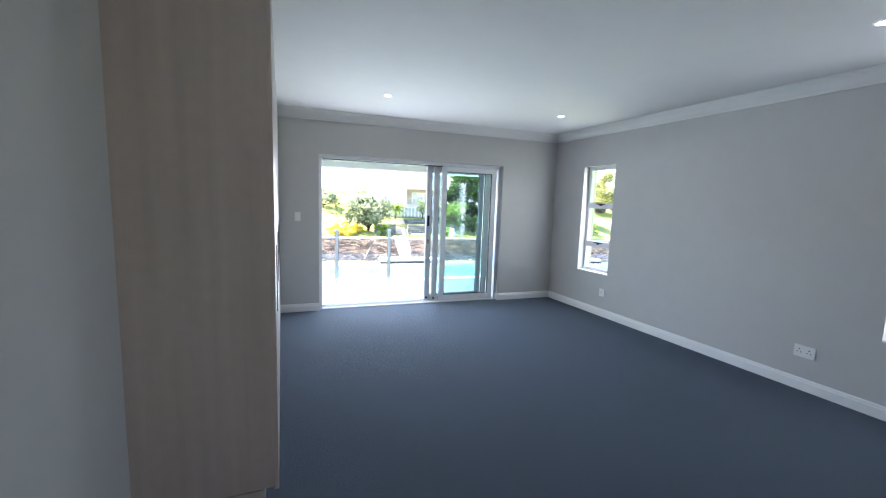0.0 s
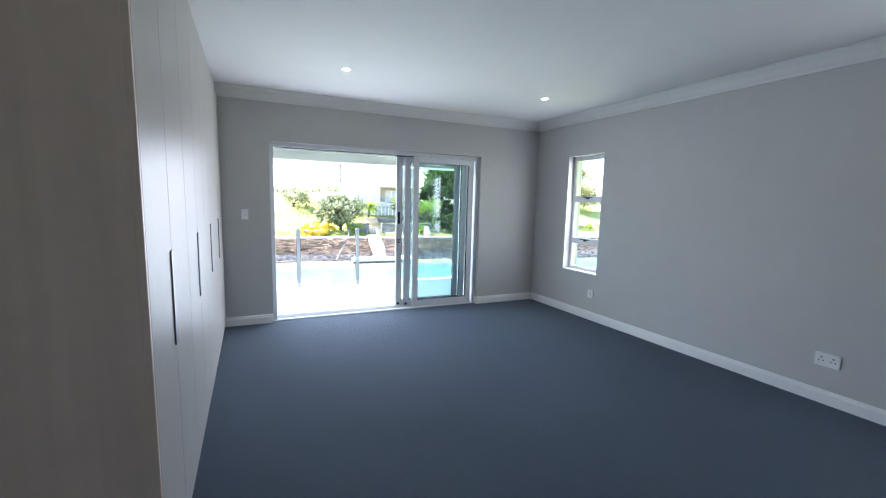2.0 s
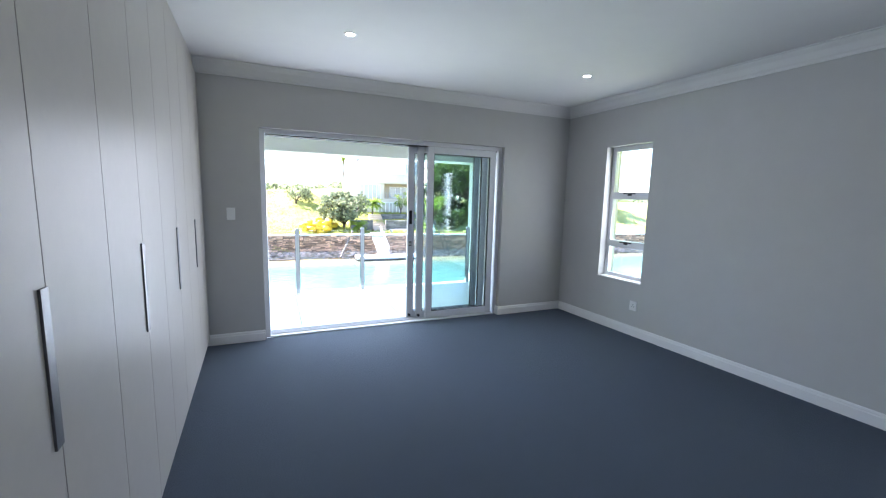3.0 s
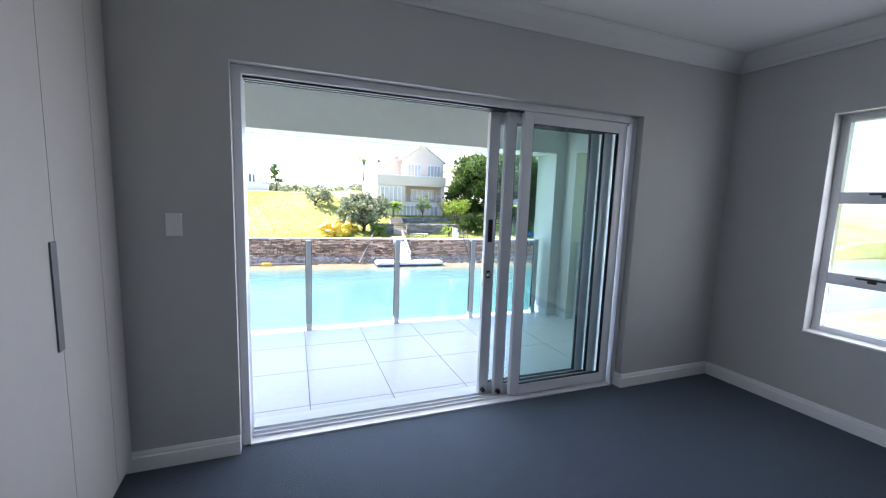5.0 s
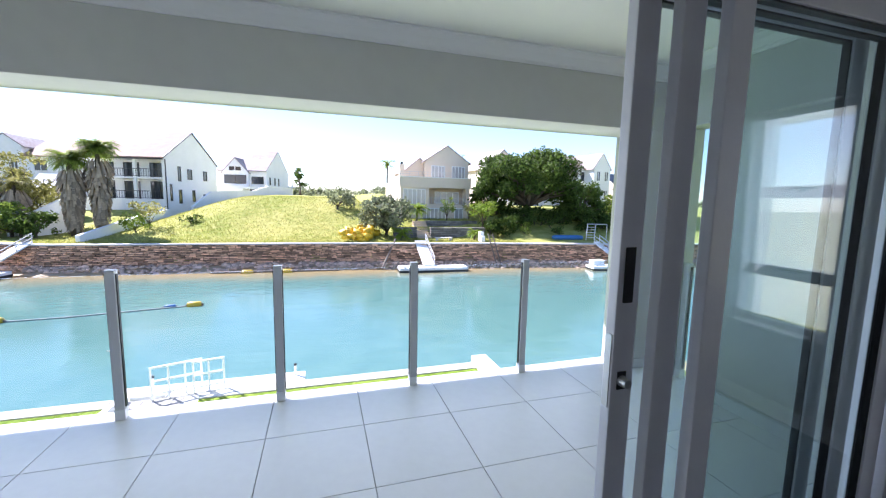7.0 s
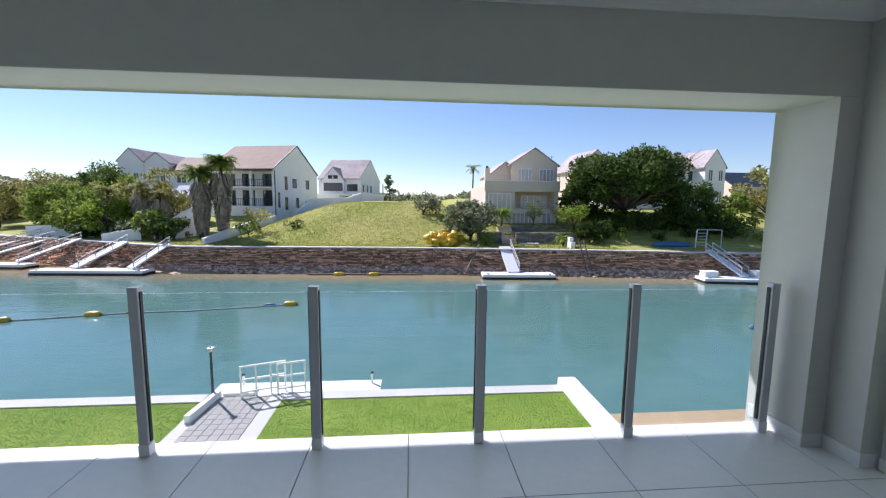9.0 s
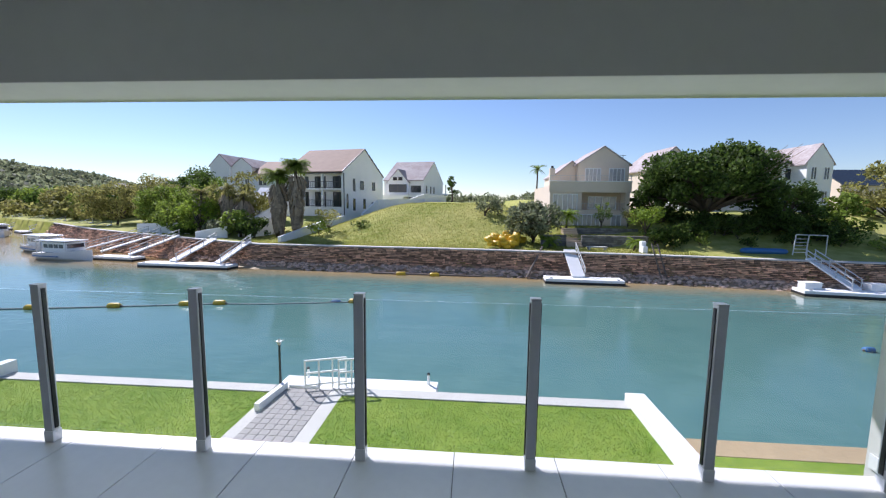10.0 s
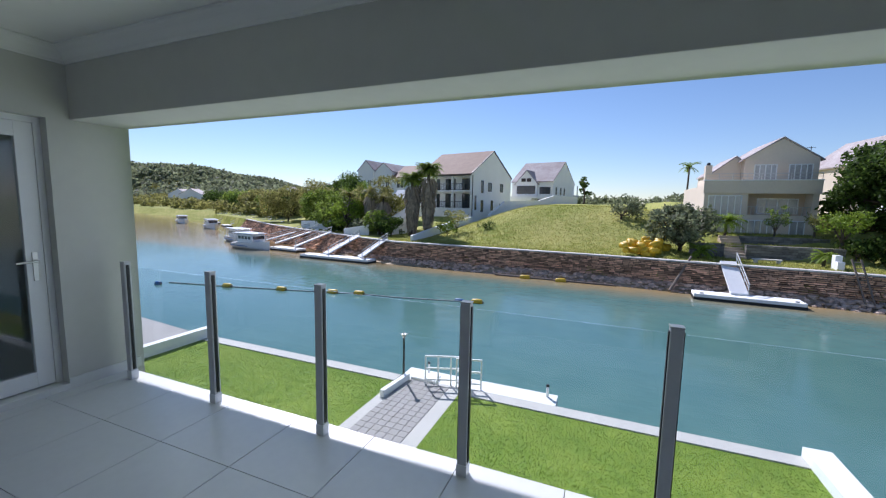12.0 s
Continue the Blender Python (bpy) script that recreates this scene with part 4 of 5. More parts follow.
# far bank, mound and the garden of the gabled house
tree("round_bush", 7.3, 41.2, 4.2, 2.5, M_LEAF_GREY, "dense rounded grey-green coastal bush on the bank", "bush", clumps=45, trunk=0.18, low=0.12, size=0.15, per=260)
tree("small_bush", 3.2, 47.5, 2.4, 1.7, M_LEAF_GREY, "small wind-shaped grey bush on the mound", "bush", clumps=12, trunk=0.12, low=0.2, size=0.13, per=260)
tree("spreading_tree", 22.6, 43.0, 8.4, 5.6, M_LEAF_DARK, "large dark spreading coastal tree with bare branches", clumps=85, trunk=0.42, low=0.40, size=0.17, per=230, bare=1, z=-1.2)
tree("spreading_tree", 28.5, 42.2, 5.5, 3.0, M_LEAF_DARK, "dark dense tree on the shaded slope", clumps=60, trunk=0.3, low=0.1, size=0.15, per=240, z=-0.9)
tree("garden_tree", 16.9, 41.2, 3.7, 1.4, M_LEAF_LIGHT, "bright green rounded garden tree", clumps=16, trunk=0.14, low=0.22, size=0.12, per=300, z=-1.2)
tree("shade_tree", 19.6, 45.0, 6.0, 3.0, M_LEAF_DARK, "dark green tree beside the gabled house", clumps=50, trunk=0.25, low=0.15, size=0.15, per=230, z=-0.9)
tree("shade_tree", 32.6, 41.0, 3.9, 2.1, M_LEAF_MID, "green garden tree near the column", clumps=40, trunk=0.2, low=0.15, size=0.16, per=190, z=-0.9)
tree("shade_tree", 39.5, 44.0, 6.8, 3.4, M_LEAF_OLIVE, "olive green tree on the bank", clumps=40, trunk=0.2, low=0.2, size=0.17, per=170, z=-0.5)
for x, y, h, s, m in ((20.5, 39.3, 1.3, 0.9, M_LEAF_MID), (24.0, 38.6, 1.0, 0.9, M_LEAF_DARK), (33.0, 37.6, 1.2, 1.0, M_LEAF_MID), (30.5, 38.5, 1.3, 1.2, M_LEAF_DARK), (27.3, 39.0, 1.4, 1.2, M_LEAF_DARK), (37.0, 37.2, 1.2, 1.2, M_LEAF_LIGHT)):
    tree("low_shrub", x, y, h, s, m, "low leafy shrub on the shaded bank", "shrub", clumps=8, trunk=0.05, low=0.1, size=0.1, per=300)
for i in range(26):
    x = 17.6 + 0.56 * i + rand.uniform(-0.3, 0.3)
    tree("undergrowth_shrub", x, 39.6 + rand.uniform(-0.6, 2.2), rand.uniform(1.3, 2.2), rand.uniform(1.0, 1.6), M_LEAF_DARK, "dark shady undergrowth shrub beneath the trees", "shrub", clumps=8, trunk=0.06, low=0.08, size=0.13, per=200)
tree("topiary_tree", 13.9, 43.6, 2.9, 0.85, M_LEAF_MID, "clipped two-tier green garden tree", clumps=10, trunk=0.08, low=0.2, size=0.08, per=600)
tree("frangipani", 16.2, 43.4, 1.9, 0.95, M_LEAF_OLIVE, "small open garden tree by the terrace", clumps=9, trunk=0.09, low=0.4, size=0.08, per=380)
palm(10.6, 43.2, 1.8, "short leafy garden palm by the terrace", False, 40, 1.3, 0.12, M_LEAF_LIGHT)
palm(8.2, 38.8, 0.7, "small bright cycad-like palm on the bank", False, 36, 1.0, 0.14, M_LEAF_LIGHT)
palm(14.9, 38.3, 0.8, "small bright palm beside the white pillar", False, 30, 0.8, 0.1, M_LEAF_LIGHT)
palm(-17.6, 44.2, 6.2, "tall fan palm with a shaggy dead skirt", True, 130, 1.5, 0.22)
palm(-15.9, 44.6, 7.1, "tall fan palm with a shaggy dead skirt", True, 130, 1.5, 0.22)
palm(13.2, 78.0, 5.6, "slender distant palm against the sky", False, 26, 1.6, 0.16)
tree("dark_cypress", -1.5, 72.0, 4.6, 1.2, M_LEAF_DARK, "dark upright tree on the skyline", clumps=12, trunk=0.2, low=0.3, size=0.2, per=160)
tree("low_shrub", -13.2, 43.6, 1.9, 1.3, M_LEAF_MID, "green shrub under the palms", "shrub", clumps=10, trunk=0.06, low=0.1, size=0.11, per=280)
tree("low_shrub", -12.5, 44.6, 3.3, 1.3, M_LEAF_OLIVE, "yellowish shrub by the white house", "shrub", clumps=10, trunk=0.06, low=0.2, size=0.11, per=240)
tree("low_shrub", -9.6, 45.2, 0.9, 1.0, M_LEAF_DARK, "dark low shrub at the white wall", "shrub", clumps=7, trunk=0.05, low=0.1, size=0.1, per=300)
# gardens further along the bank
GARDEN = [(-19.6, 43.2, 2.2, 1.5, M_LEAF_DARK), (-21.5, 44.0, 3.0, 1.6, M_LEAF_MID), (-23.0, 48.5, 7.2, 2.4, M_LEAF_OLIVE), (-26.0, 49.0, 6.3, 2.6, M_LEAF_OLIVE), (-29.5, 51.0, 6.4, 3.0, M_LEAF_MID),
          (-27.2, 46.2, 4.4, 2.2, M_LEAF_LIGHT), (-31.5, 48.2, 4.6, 2.4, M_LEAF_MID), (-35.5, 52.0, 5.6, 3.2, M_LEAF_MID), (-34.0, 56.5, 7.4, 3.0, M_LEAF_DARK), (-40.0, 57.0, 6.4, 3.4, M_LEAF_OLIVE),
          (-46.0, 62.0, 7.5, 4.2, M_LEAF_OLIVE), (-50.0, 60.0, 6.5, 4.0, M_LEAF_OLIVE), (-24.2, 44.3, 1.8, 1.3, M_LEAF_GREY), (-28.6, 45.2, 1.5, 1.2, M_LEAF_DARK), (-58.0, 68.0, 5.0, 4.0, M_LEAF_DARK),
          (-66.0, 75.0, 6.0, 5.0, M_LEAF_MID), (-80.0, 84.0, 6.0, 6.0, M_LEAF_OLIVE), (-43.0, 68.0, 8.0, 4.5, M_LEAF_DARK), (-95.0, 92.0, 5.0, 5.0, M_LEAF_DARK), (-110.0, 104.0, 6.0, 7.0, M_LEAF_MID), (-140.0, 118.0, 6.0, 8.0, M_LEAF_DARK)]
for x, y, h, s, m in GARDEN:
    big = abs(x) > 55
    tree("garden_tree", x, y, h * 0.98, s * 1.1, m, "leafy garden tree on the canal bank", clumps=34, trunk=0.16, low=0.18, size=0.3 if big else 0.15, per=60 if big else 190)
for x, y, h in ((-24.5, 47.0, 5.0), (-22.4, 46.2, 4.2), (-27.8, 47.2, 4.6)):
    palm(x, y, h, "yellowing garden palm among trees", True, 30, 1.4, 0.16, M_LEAF_OLIVE)
palm(-20.8, 43.8, 1.6, "grey-green low fan palm", False, 34, 1.2, 0.14, M_LEAF_GREY)


def far_scrub():
    """Low bush on the skyline and on the hills."""
    cs, rs = [], []
    for i in range(420):
        x = rng.uniform(-60, 120)
        y = rng.uniform(82, 150)
        cs.append((x, y, gz(x, y) + 0.3))
        rs.append(rng.uniform(1.2, 2.6))
    v, f = leaf_cloud(cs, rs, 22, 0.5, 0.7)
    heap("far_scrub", v, f, M_LEAF_GREY, kind="stuff", label="low grey-green scrub along the skyline", category="scrub")
    cs, rs = [], []
    while len(cs) < 4200:
        x, y = rng.uniform(-640, -200), rng.uniform(130, 480)
        z = gz(x, y)
        if z > 2.0 and y - float(bank(x)) > 12:
            cs.append((x, y, z))
            rs.append(rng.uniform(3.0, 6.5))
    v, f = leaf_cloud(cs, rs, 2.2, 2.0, 0.7)
    # the paler grey-green leaves carry the distance haze in their colour
    heap("hill_bush", v, f, M_LEAF_GREY, kind="stuff", label="dense bush covering the hill, haze put into its grey-green", category="bush")


far_scrub()


def bank_woods():
    """Trees and gardens along the far reach of the canal."""
    cs, rs = [], []
    while len(cs) < 520:
        x = rng.uniform(-330, -58)
        d = rng.uniform(6, 60)
        y = float(bank(x)) + d
        r = rng.uniform(1.2, 2.6)
        cs.append((x, y, gz(x, y) + r * 0.6))
        rs.append(r)
    v, f = leaf_cloud(cs, rs, 34, 0.5, 0.85)
    heap("bank_woods", v, f, M_LEAF_OLIVE, kind="stuff", label="mixed olive-green trees along the distant bank", category="woods")
    n = 46000
    x = rng.uniform(-19, 19, n)
    d = rng.uniform(0.6, 1.0, n) + 19 * rng.uniform(0, 1, n) ** 1.4
    y = np.interp(x, *BANK) + d
    z = land(x, y)
    a = rng.uniform(0, 2 * math.pi, n)
    h = rng.uniform(0.04, 0.17, n)
    dx, dy = np.cos(a) * 0.035, np.sin(a) * 0.035
    v = np.stack([np.stack([x - dx, y - dy, z - 0.01], 1), np.stack([x + dx, y + dy, z - 0.01], 1), np.stack([x + rng.normal(0, 0.07, n), y + rng.normal(0, 0.07, n), z + h], 1)], 1).reshape(-1, 3)
    heap("bank_grass", v.tolist(), np.arange(3 * n).reshape(-1, 3).tolist(), M_BANK_BLADE, kind="stuff", label="rough yellow-green grass on the mound", category="grass")


M_BANK_BLADE = mat("dry_grass_blades", (0.31, 0.38, 0.05), 0.8, vary=0.3, scale=0.16, island=0.3, second=(0.52, 0.47, 0.17), spec=0.2, leafy=0.5)
bank_woods()


# ---- houses ----
def window(parent, face, a0, a1, z0, z1, at, bars=2, frame_mat=None, label="", pane=None):
    """A framed window on a wall: face 'front' lies at y = at, 'right' at x = at, 'left' likewise."""
    fm = frame_mat or M_WHITE
    sgn = -1 if face in ("front", "left") else 1

    def put(u0, u1, w0, w1, d0, d1):
        lo, hi = sorted((at + sgn * d0, at + sgn * d1))
        return (u0, u1, lo, hi, w0, w1) if face == "front" else (lo, hi, u0, u1, w0, w1)

    f = 0.07
    bm = box(B(), *put(a0, a0 + f, z0, z1, 0.0, 0.06))
    box(bm, *put(a1 - f, a1, z0, z1, 0.0, 0.06))
    box(bm, *put(a0 + f, a1 - f, z1 - f, z1, 0.0, 0.06))
    box(bm, *put(a0 + f, a1 - f, z0, z0 + f, 0.0, 0.06))
    w = part("window", bm, fm, parent, label)
    for i in range(1, bars):
        c = a0 + (a1 - a0) * i / bars
        part("glazing_bar", box(B(), *put(c - 0.035, c + 0.035, z0 + f, z1 - f, 0.0, 0.06)), fm, w)
    part("pane", box(B(), *put(a0 + f, a1 - f, z0 + f, z1 - f, 0.005, 0.02)), pane or M_PANE_FAR, w)
    return w


def gabled_body(bm, x0, x1, y0, y1, z0, eave, apex, ridge):
    """Walls with gables; the ridge runs along x or y."""
    if ridge == "x":
        prof = [(y0, z0), (y1, z0), (y1, eave), ((y0 + y1) / 2, apex), (y0, eave)]
        rings = [[bm.verts.new((x, y, z)) for y, z in prof] for x in (x0, x1)]
    else:
        prof = [(x0, z0), (x1, z0), (x1, eave), ((x0 + x1) / 2, apex), (x0, eave)]
        rings = [[bm.verts.new((x, y, z)) for x, z in prof] for y in (y0, y1)]
    for i in range(5):
        bm.faces.new((rings[0][i], rings[0][(i + 1) % 5], rings[1][(i + 1) % 5], rings[1][i]))
    bm.faces.new(rings[0][::-1])
    bm.faces.new(rings[1])
    bmesh.ops.recalc_face_normals(bm, faces=bm.faces)
    return bm


def gabled_roof(bm, x0, x1, y0, y1, eave, apex, ridge, over=0.2, thick=0.14):
    if ridge == "x":
        ym, k = (y0 + y1) / 2, (apex - eave) / ((y1 - y0) / 2)
        prof = [(y0 - over, eave - k * over), (ym, apex), (y1 + over, eave - k * over)]
        pts = lambda x, l: [(x, y, z + l) for y, z in prof]
        ends = (x0, x1)
    else:
        xm, k = (x0 + x1) / 2, (apex - eave) / ((x1 - x0) / 2)
        prof = [(x0 - over, eave - k * over), (xm, apex), (x1 + over, eave - k * over)]
        pts = lambda y, l: [(x, y, z + l) for x, z in prof]
        ends = (y0, y1)
    rings = []
    for e in ends:
        lo, hi = pts(e, 0.01), pts(e, thick)
        rings.append([bm.verts.new(p) for p in lo + hi[::-1]])
    for i in range(6):
        bm.faces.new((rings[0][i], rings[0][(i + 1) % 6], rings[1][(i + 1) % 6], rings[1][i]))
    bm.faces.new(rings[0][::-1])
    bm.faces.new(rings[1])
    bmesh.ops.recalc_face_normals(bm, faces=bm.faces)
    return bm


def balcony(parent, x0, x1, y0, y1, z):
    b = part("balcony", box(B(), x0, x1, y0, y1, z - 0.18, z), M_WHITE, parent)
    bm = box(B(), x0, x1, y0, y0 + 0.05, z + 0.9, z + 0.96)
    box(bm, x0, x1, y0, y0 + 0.05, z + 0.1, z + 0.15)
    n = int((x1 - x0) / 0.28)
    for i in range(n + 1):
        x = x0 + (x1 - x0 - 0.03) * i / n
        box(bm, x, x + 0.03, y0 + 0.01, y0 + 0.04, z + 0.15, z + 0.9)
    part("balcony_railing", bm, M_DARK_FRAME, b, "dark metal railing")


def white_house():
    h = thing("white_house", (-15.6, 58.6, -0.2), "white two-storey house with brown roof and balconies", "house", turn=-13.7)
    w, d, ev, ap = 9.5, 11.8, 6.0, 9.55
    bm = gabled_body(B(), -w, 0, 0.0, d, ev - 0.25, ev, ap, "x")
    box(bm, -w, 0, 2.0, d, -2.5, ev - 0.25)
    part("wall", bm, M_WHITE, h)
    part("roof", gabled_roof(B(), -w - 0.1, 0.02, 0.0, d, ev, ap + 0.05, "x", 0.25, 0.16), M_ROOF, h, "brown tiled roof")
    for y in (-0.25, d + 0.25):
        k = (ap - ev) / (d / 2)
        part("verge", prism(B(), [(0, 0), (0.07, 0), (0.07, 0.16), (0, 0.16)], (0.02, d / 2, ap + 0.05), (0.02, y, ev + 0.05 - k * 0.25), (1, 0, 0)), M_DARK_FRAME, h, "dark verge board")
    part("side_wall", box(B(), -0.3, 0, 0.0, 2.0, -2.5, ev - 0.25), M_WHITE, h)
    part("gutter", rod(B(), (-w, -0.27, ev - 0.2), (0.0, -0.27, ev - 0.2), 0.07, seg=8), M_DARK_FRAME, h)
    for x in (-3.4, -6.5, -9.3):
        part("pillar", box(B(), x - 0.16, x + 0.16, 0.02, 0.34, 0.0, ev - 0.25), M_WHITE, h)
    part("parapet", box(B(), -w, -0.3, 0.0, 2.0, -2.5, 1.02), M_WHITE, h)
    balcony(h, -w, -0.32, -0.02, 1.98, 3.72)
    balcony(h, -w, -0.32, 0.01, 1.98, 1.2)
    for x0, x1 in ((-2.9, -0.8), (-5.9, -4.1), (-9.0, -7.0)):
        window(h, "front", x0, x1, 1.2, 3.3, 2.0, 2, M_DARK_FRAME)
        window(h, "front", x0, x1, 3.75, 5.5, 2.0, 2, M_DARK_FRAME)
    for y0, y1, z0, z1 in ((2.5, 3.1, 3.4, 5.2), (4.5, 5.5, 3.7, 5.0), (8.2, 9.1, 3.7, 5.0), (2.5, 3.1, 0.7, 2.4), (5.4, 6.0, 0.9, 2.4), (8.0, 9.0, 1.0, 1.9), (0.8, 1.2, 1.0, 3.0)):
        window(h, "right", y0, y1, z0, z1, 0.0, 1, M_DARK_FRAME)
    part("gutter_pipe", rod(B(), (0.05, 0.1, ev - 0.2), (0.05, 0.1, -1.0), 0.06, seg=8), M_DARK_FRAME, h)


white_house()


def second_house():
    h = thing("second_white_house", (-6.8, 76.0, 1.2), "white house with dormer gable and weathered roof", "house", turn=-12)
    w, d, ev, ap = 7.6, 12.0, 4.6, 8.2
    part("wall", gabled_body(B(), -w, 0, 0, d, -1.0, ev, ap, "x"), M_WHITE, h)
    part("roof", gabled_roof(B(), -w - 0.1, 0.02, 0, d, ev, ap + 0.05, "x", 0.3, 0.16), M_ROOF_PALE, h, "weathered patchy tiled roof")
    part("dormer", gabled_body(B(), -w + 0.9, -w + 4.9, -0.6, 3.5, -1.0, 4.2, 6.4, "y"), M_WHITE, h)
    part("dormer_roof", gabled_roof(B(), -w + 0.9, -w + 4.9, -0.65, 3.5, 4.2, 6.45, "y", 0.2, 0.14), M_ROOF_PALE, h)
    window(h, "front", -w + 2.0, -w + 2.8, 4.5, 5.1, -0.6, 1, M_DARK_FRAME)
    window(h, "front", -w + 3.0, -w + 3.8, 4.5, 5.1, -0.6, 1, M_DARK_FRAME)
    window(h, "front", -w + 1.2, -w + 4.6, 2.4, 3.8, -0.6, 2, M_DARK_FRAME)
    window(h, "front", -w + 5.2, -0.5, 2.4, 3.6, 0.0, 2, M_DARK_FRAME)
    part("porch", box(B(), -w - 0.5, -0.6, -2.4, -0.6, 1.6, 1.9), M_WHITE, h)
    part("porch_wall", box(B(), -w - 0.5, -2.9, -2.4, -0.7, -1.0, 1.6), M_WHITE, h)
    window(h, "front", -2.7, -1.2, 0.3, 1.5, -0.05, 2, M_DARK_FRAME)
    for y0 in (1.2, 3.6, 5.6):
        window(h, "right", y0, y0 + 0.6, 2.3, 3.6, 0.0, 1, M_DARK_FRAME)
        window(h, "right", y0, y0 + 0.6, 0.3, 1.3, 0.0, 1, M_DARK_FRAME)
    part("back_balcony", box(B(), 0.0, 0.9, 11.2, 13.0, 2.2, 2.5), M_WHITE, h)
    part("balcony_post", box(B(), 0.7, 0.9, 11.3, 11.5, -1.0, 4.3), M_WHITE, h)


second_house()


def gable_house():
    h = thing("gabled_house", (9.55, 46.0, -0.6), "beige three-storey gabled house with terraces", "house")
    part("wall", box(B(), 0.0, 7.7, 1.4, 10.0, -1.2, 4.1), M_BEIGE, h)
    part("front_wall", box(box(box(box(B(), 0.0, 3.1, 0.0, 1.4, -1.2, 4.1), 7.3, 7.7, 0.0, 1.4, -1.2, 4.1), 3.1, 7.3, 0.0, 1.4, 3.6, 4.1), 3.1, 7.3, 0.0, 1.4, -1.2, 1.7), M_BEIGE, h)
    part("recess", box(B(), 3.1, 7.3, 1.36, 1.395, 1.7, 3.6), M_TAN, h, "warm tan recessed wall")
    part("parapet", box(B(), -0.1, 7.8, -0.12, 0.0, 3.45, 4.5), M_BEIGE, h)
    part("parapet_cap", box(B(), -0.14, 7.84, -0.16, 0.03, 4.5, 4.58, 0.01), M_WHITE, h, "pale coping")
    part("upper_wall", gabled_body(B(), 3.2, 8.3, 2.2, 9.5, 4.1, 6.45, 8.15, "y"), M_BEIGE, h)
    part("upper_wing", gabled_body(B(), 1.0, 4.6, 3.2, 9.0, 4.1, 5.3, 6.75, "y"), M_BEIGE, h)
    part("roof", gabled_roof(B(), 3.2, 8.3, 2.1, 9.5, 6.45, 8.17, "y", 0.3, 0.12), M_ROOF_PALE, h)
    part("wing_roof", gabled_roof(B(), 1.0, 4.6, 3.1, 9.0, 5.3, 6.77, "y", 0.15, 0.12), M_ROOF_PALE, h)
    part("chimney", box(B(), 0.35, 0.85, 2.2, 2.8, 4.1, 6.0), M_BEIGE, h)
    part("chimney_pot", rod(B(), (0.6, 2.5, 6.0), (0.6, 2.5, 6.25), 0.16, 0.12, 10), M_DARK_FRAME, h)
    window(h, "front", 0.3, 2.7, 1.6, 3.3, 0.0, 5, pane=M_PANE_PALE)
    window(h, "front", 4.1, 6.9, 1.8, 3.1, 1.36, 4, pane=M_PANE_PALE)
    window(h, "front", 3.9, 5.5, 4.5, 6.0, 2.2, 4, pane=M_PANE_PALE)
    window(h, "front", 6.3, 7.9, 4.5, 6.0, 2.2, 4, pane=M_PANE_PALE)
    window(h, "front", 2.4, 5.0, -0.4, 1.3, 0.0, 6, pane=M_PANE_PALE)
    window(h, "front", 6.0, 7.0, -0.4, 1.3, 0.0, 2, pane=M_PANE_PALE)
    bm = box(B(), 3.1, 7.3, -0.02, 0.03, 2.35, 2.4)
    for i in range(16):
        box(bm, 3.1 + i * 0.278, 3.13 + i * 0.278, -0.01, 0.02, 1.7, 2.35)
    part("balcony_railing", bm, M_GALV, h)
    bm = box(box(B(), -0.05, 7.75, -0.08, -0.04, 5.05, 5.1), -0.05, 7.75, -0.08, -0.04, 4.82, 4.85)
    for i in range(9):
        box(bm, -0.05 + i * 0.97, -0.01 + i * 0.97, -0.08, -0.04, 4.58, 5.05)
    part("terrace_railing", bm, M_GALV, h)
    part("aerial", rod(rod(B(), (7.9, 3.0, 6.4), (7.9, 3.0, 7.5), 0.025, seg=6), (7.6, 3.0, 7.4), (8.2, 3.0, 7.4), 0.02, seg=6), M_DARK_FRAME, h)
    part("side_wall", box(B(), -1.6, 0.0, 1.0, 1.3, -1.2, 2.0), M_BEIGE, h)


gable_house()


def plain_house(name, x, y, z, turn, w, d, ev, ap, wall, roof, label, ridge="x", rows=(1,)):
    h = thing(name, (x, y, z), label, "house", turn=turn)
    part("wall", gabled_body(B(), 0, w, 0, d, -2.5, ev, ap, ridge), wall, h)
    part("roof", gabled_roof(B(), -0.02, w + 0.02, -0.02, d + 0.02, ev, ap + 0.04, ridge, 0.25, 0.15), roof, h)
    for k in rows:
        n = max(2, int(w / 2.6))
        for i in range(n):
            a = w * (i + 0.3) / n
            window(h, "front", a, a + w / n * 0.45, 0.5 + 2.6 * (k - 1), 1.9 + 2.6 * (k - 1), -0.0, 2)
        window(h, "right", d * 0.3, d * 0.3 + 1.0, 0.5 + 2.6 * (k - 1), 1.9 + 2.6 * (k - 1), w, 1, M_DARK_FRAME)
    return h


plain_house("far_white_house", -39.4, 66.0, 1.0, -4, 3.3, 9, 6.2, 7.8, M_WHITE, M_ROOF_PALE, "white gabled house behind the trees", "y", (1, 2))
plain_house("far_white_gable", -36.0, 66.2, 1.0, -4, 3.4, 9, 6.0, 7.3, M_WHITE, M_ROOF_PALE, "second white gable of the house behind the trees", "y", (1, 2))
plain_house("far_white_wing", -32.5, 66.0, 1.0, -6, 6.5, 8, 4.9, 7.0, M_WHITE, M_ROOF, "white wing of a large house behind the trees", "x", (1, 2))
plain_house("garden_pavilion", -25.6, 54.0, -0.5, -3, 2.4, 3.0, 2.5, 3.7, M_WHITE, M_WHITE, "small white garden pavilion with pointed roof", "x")
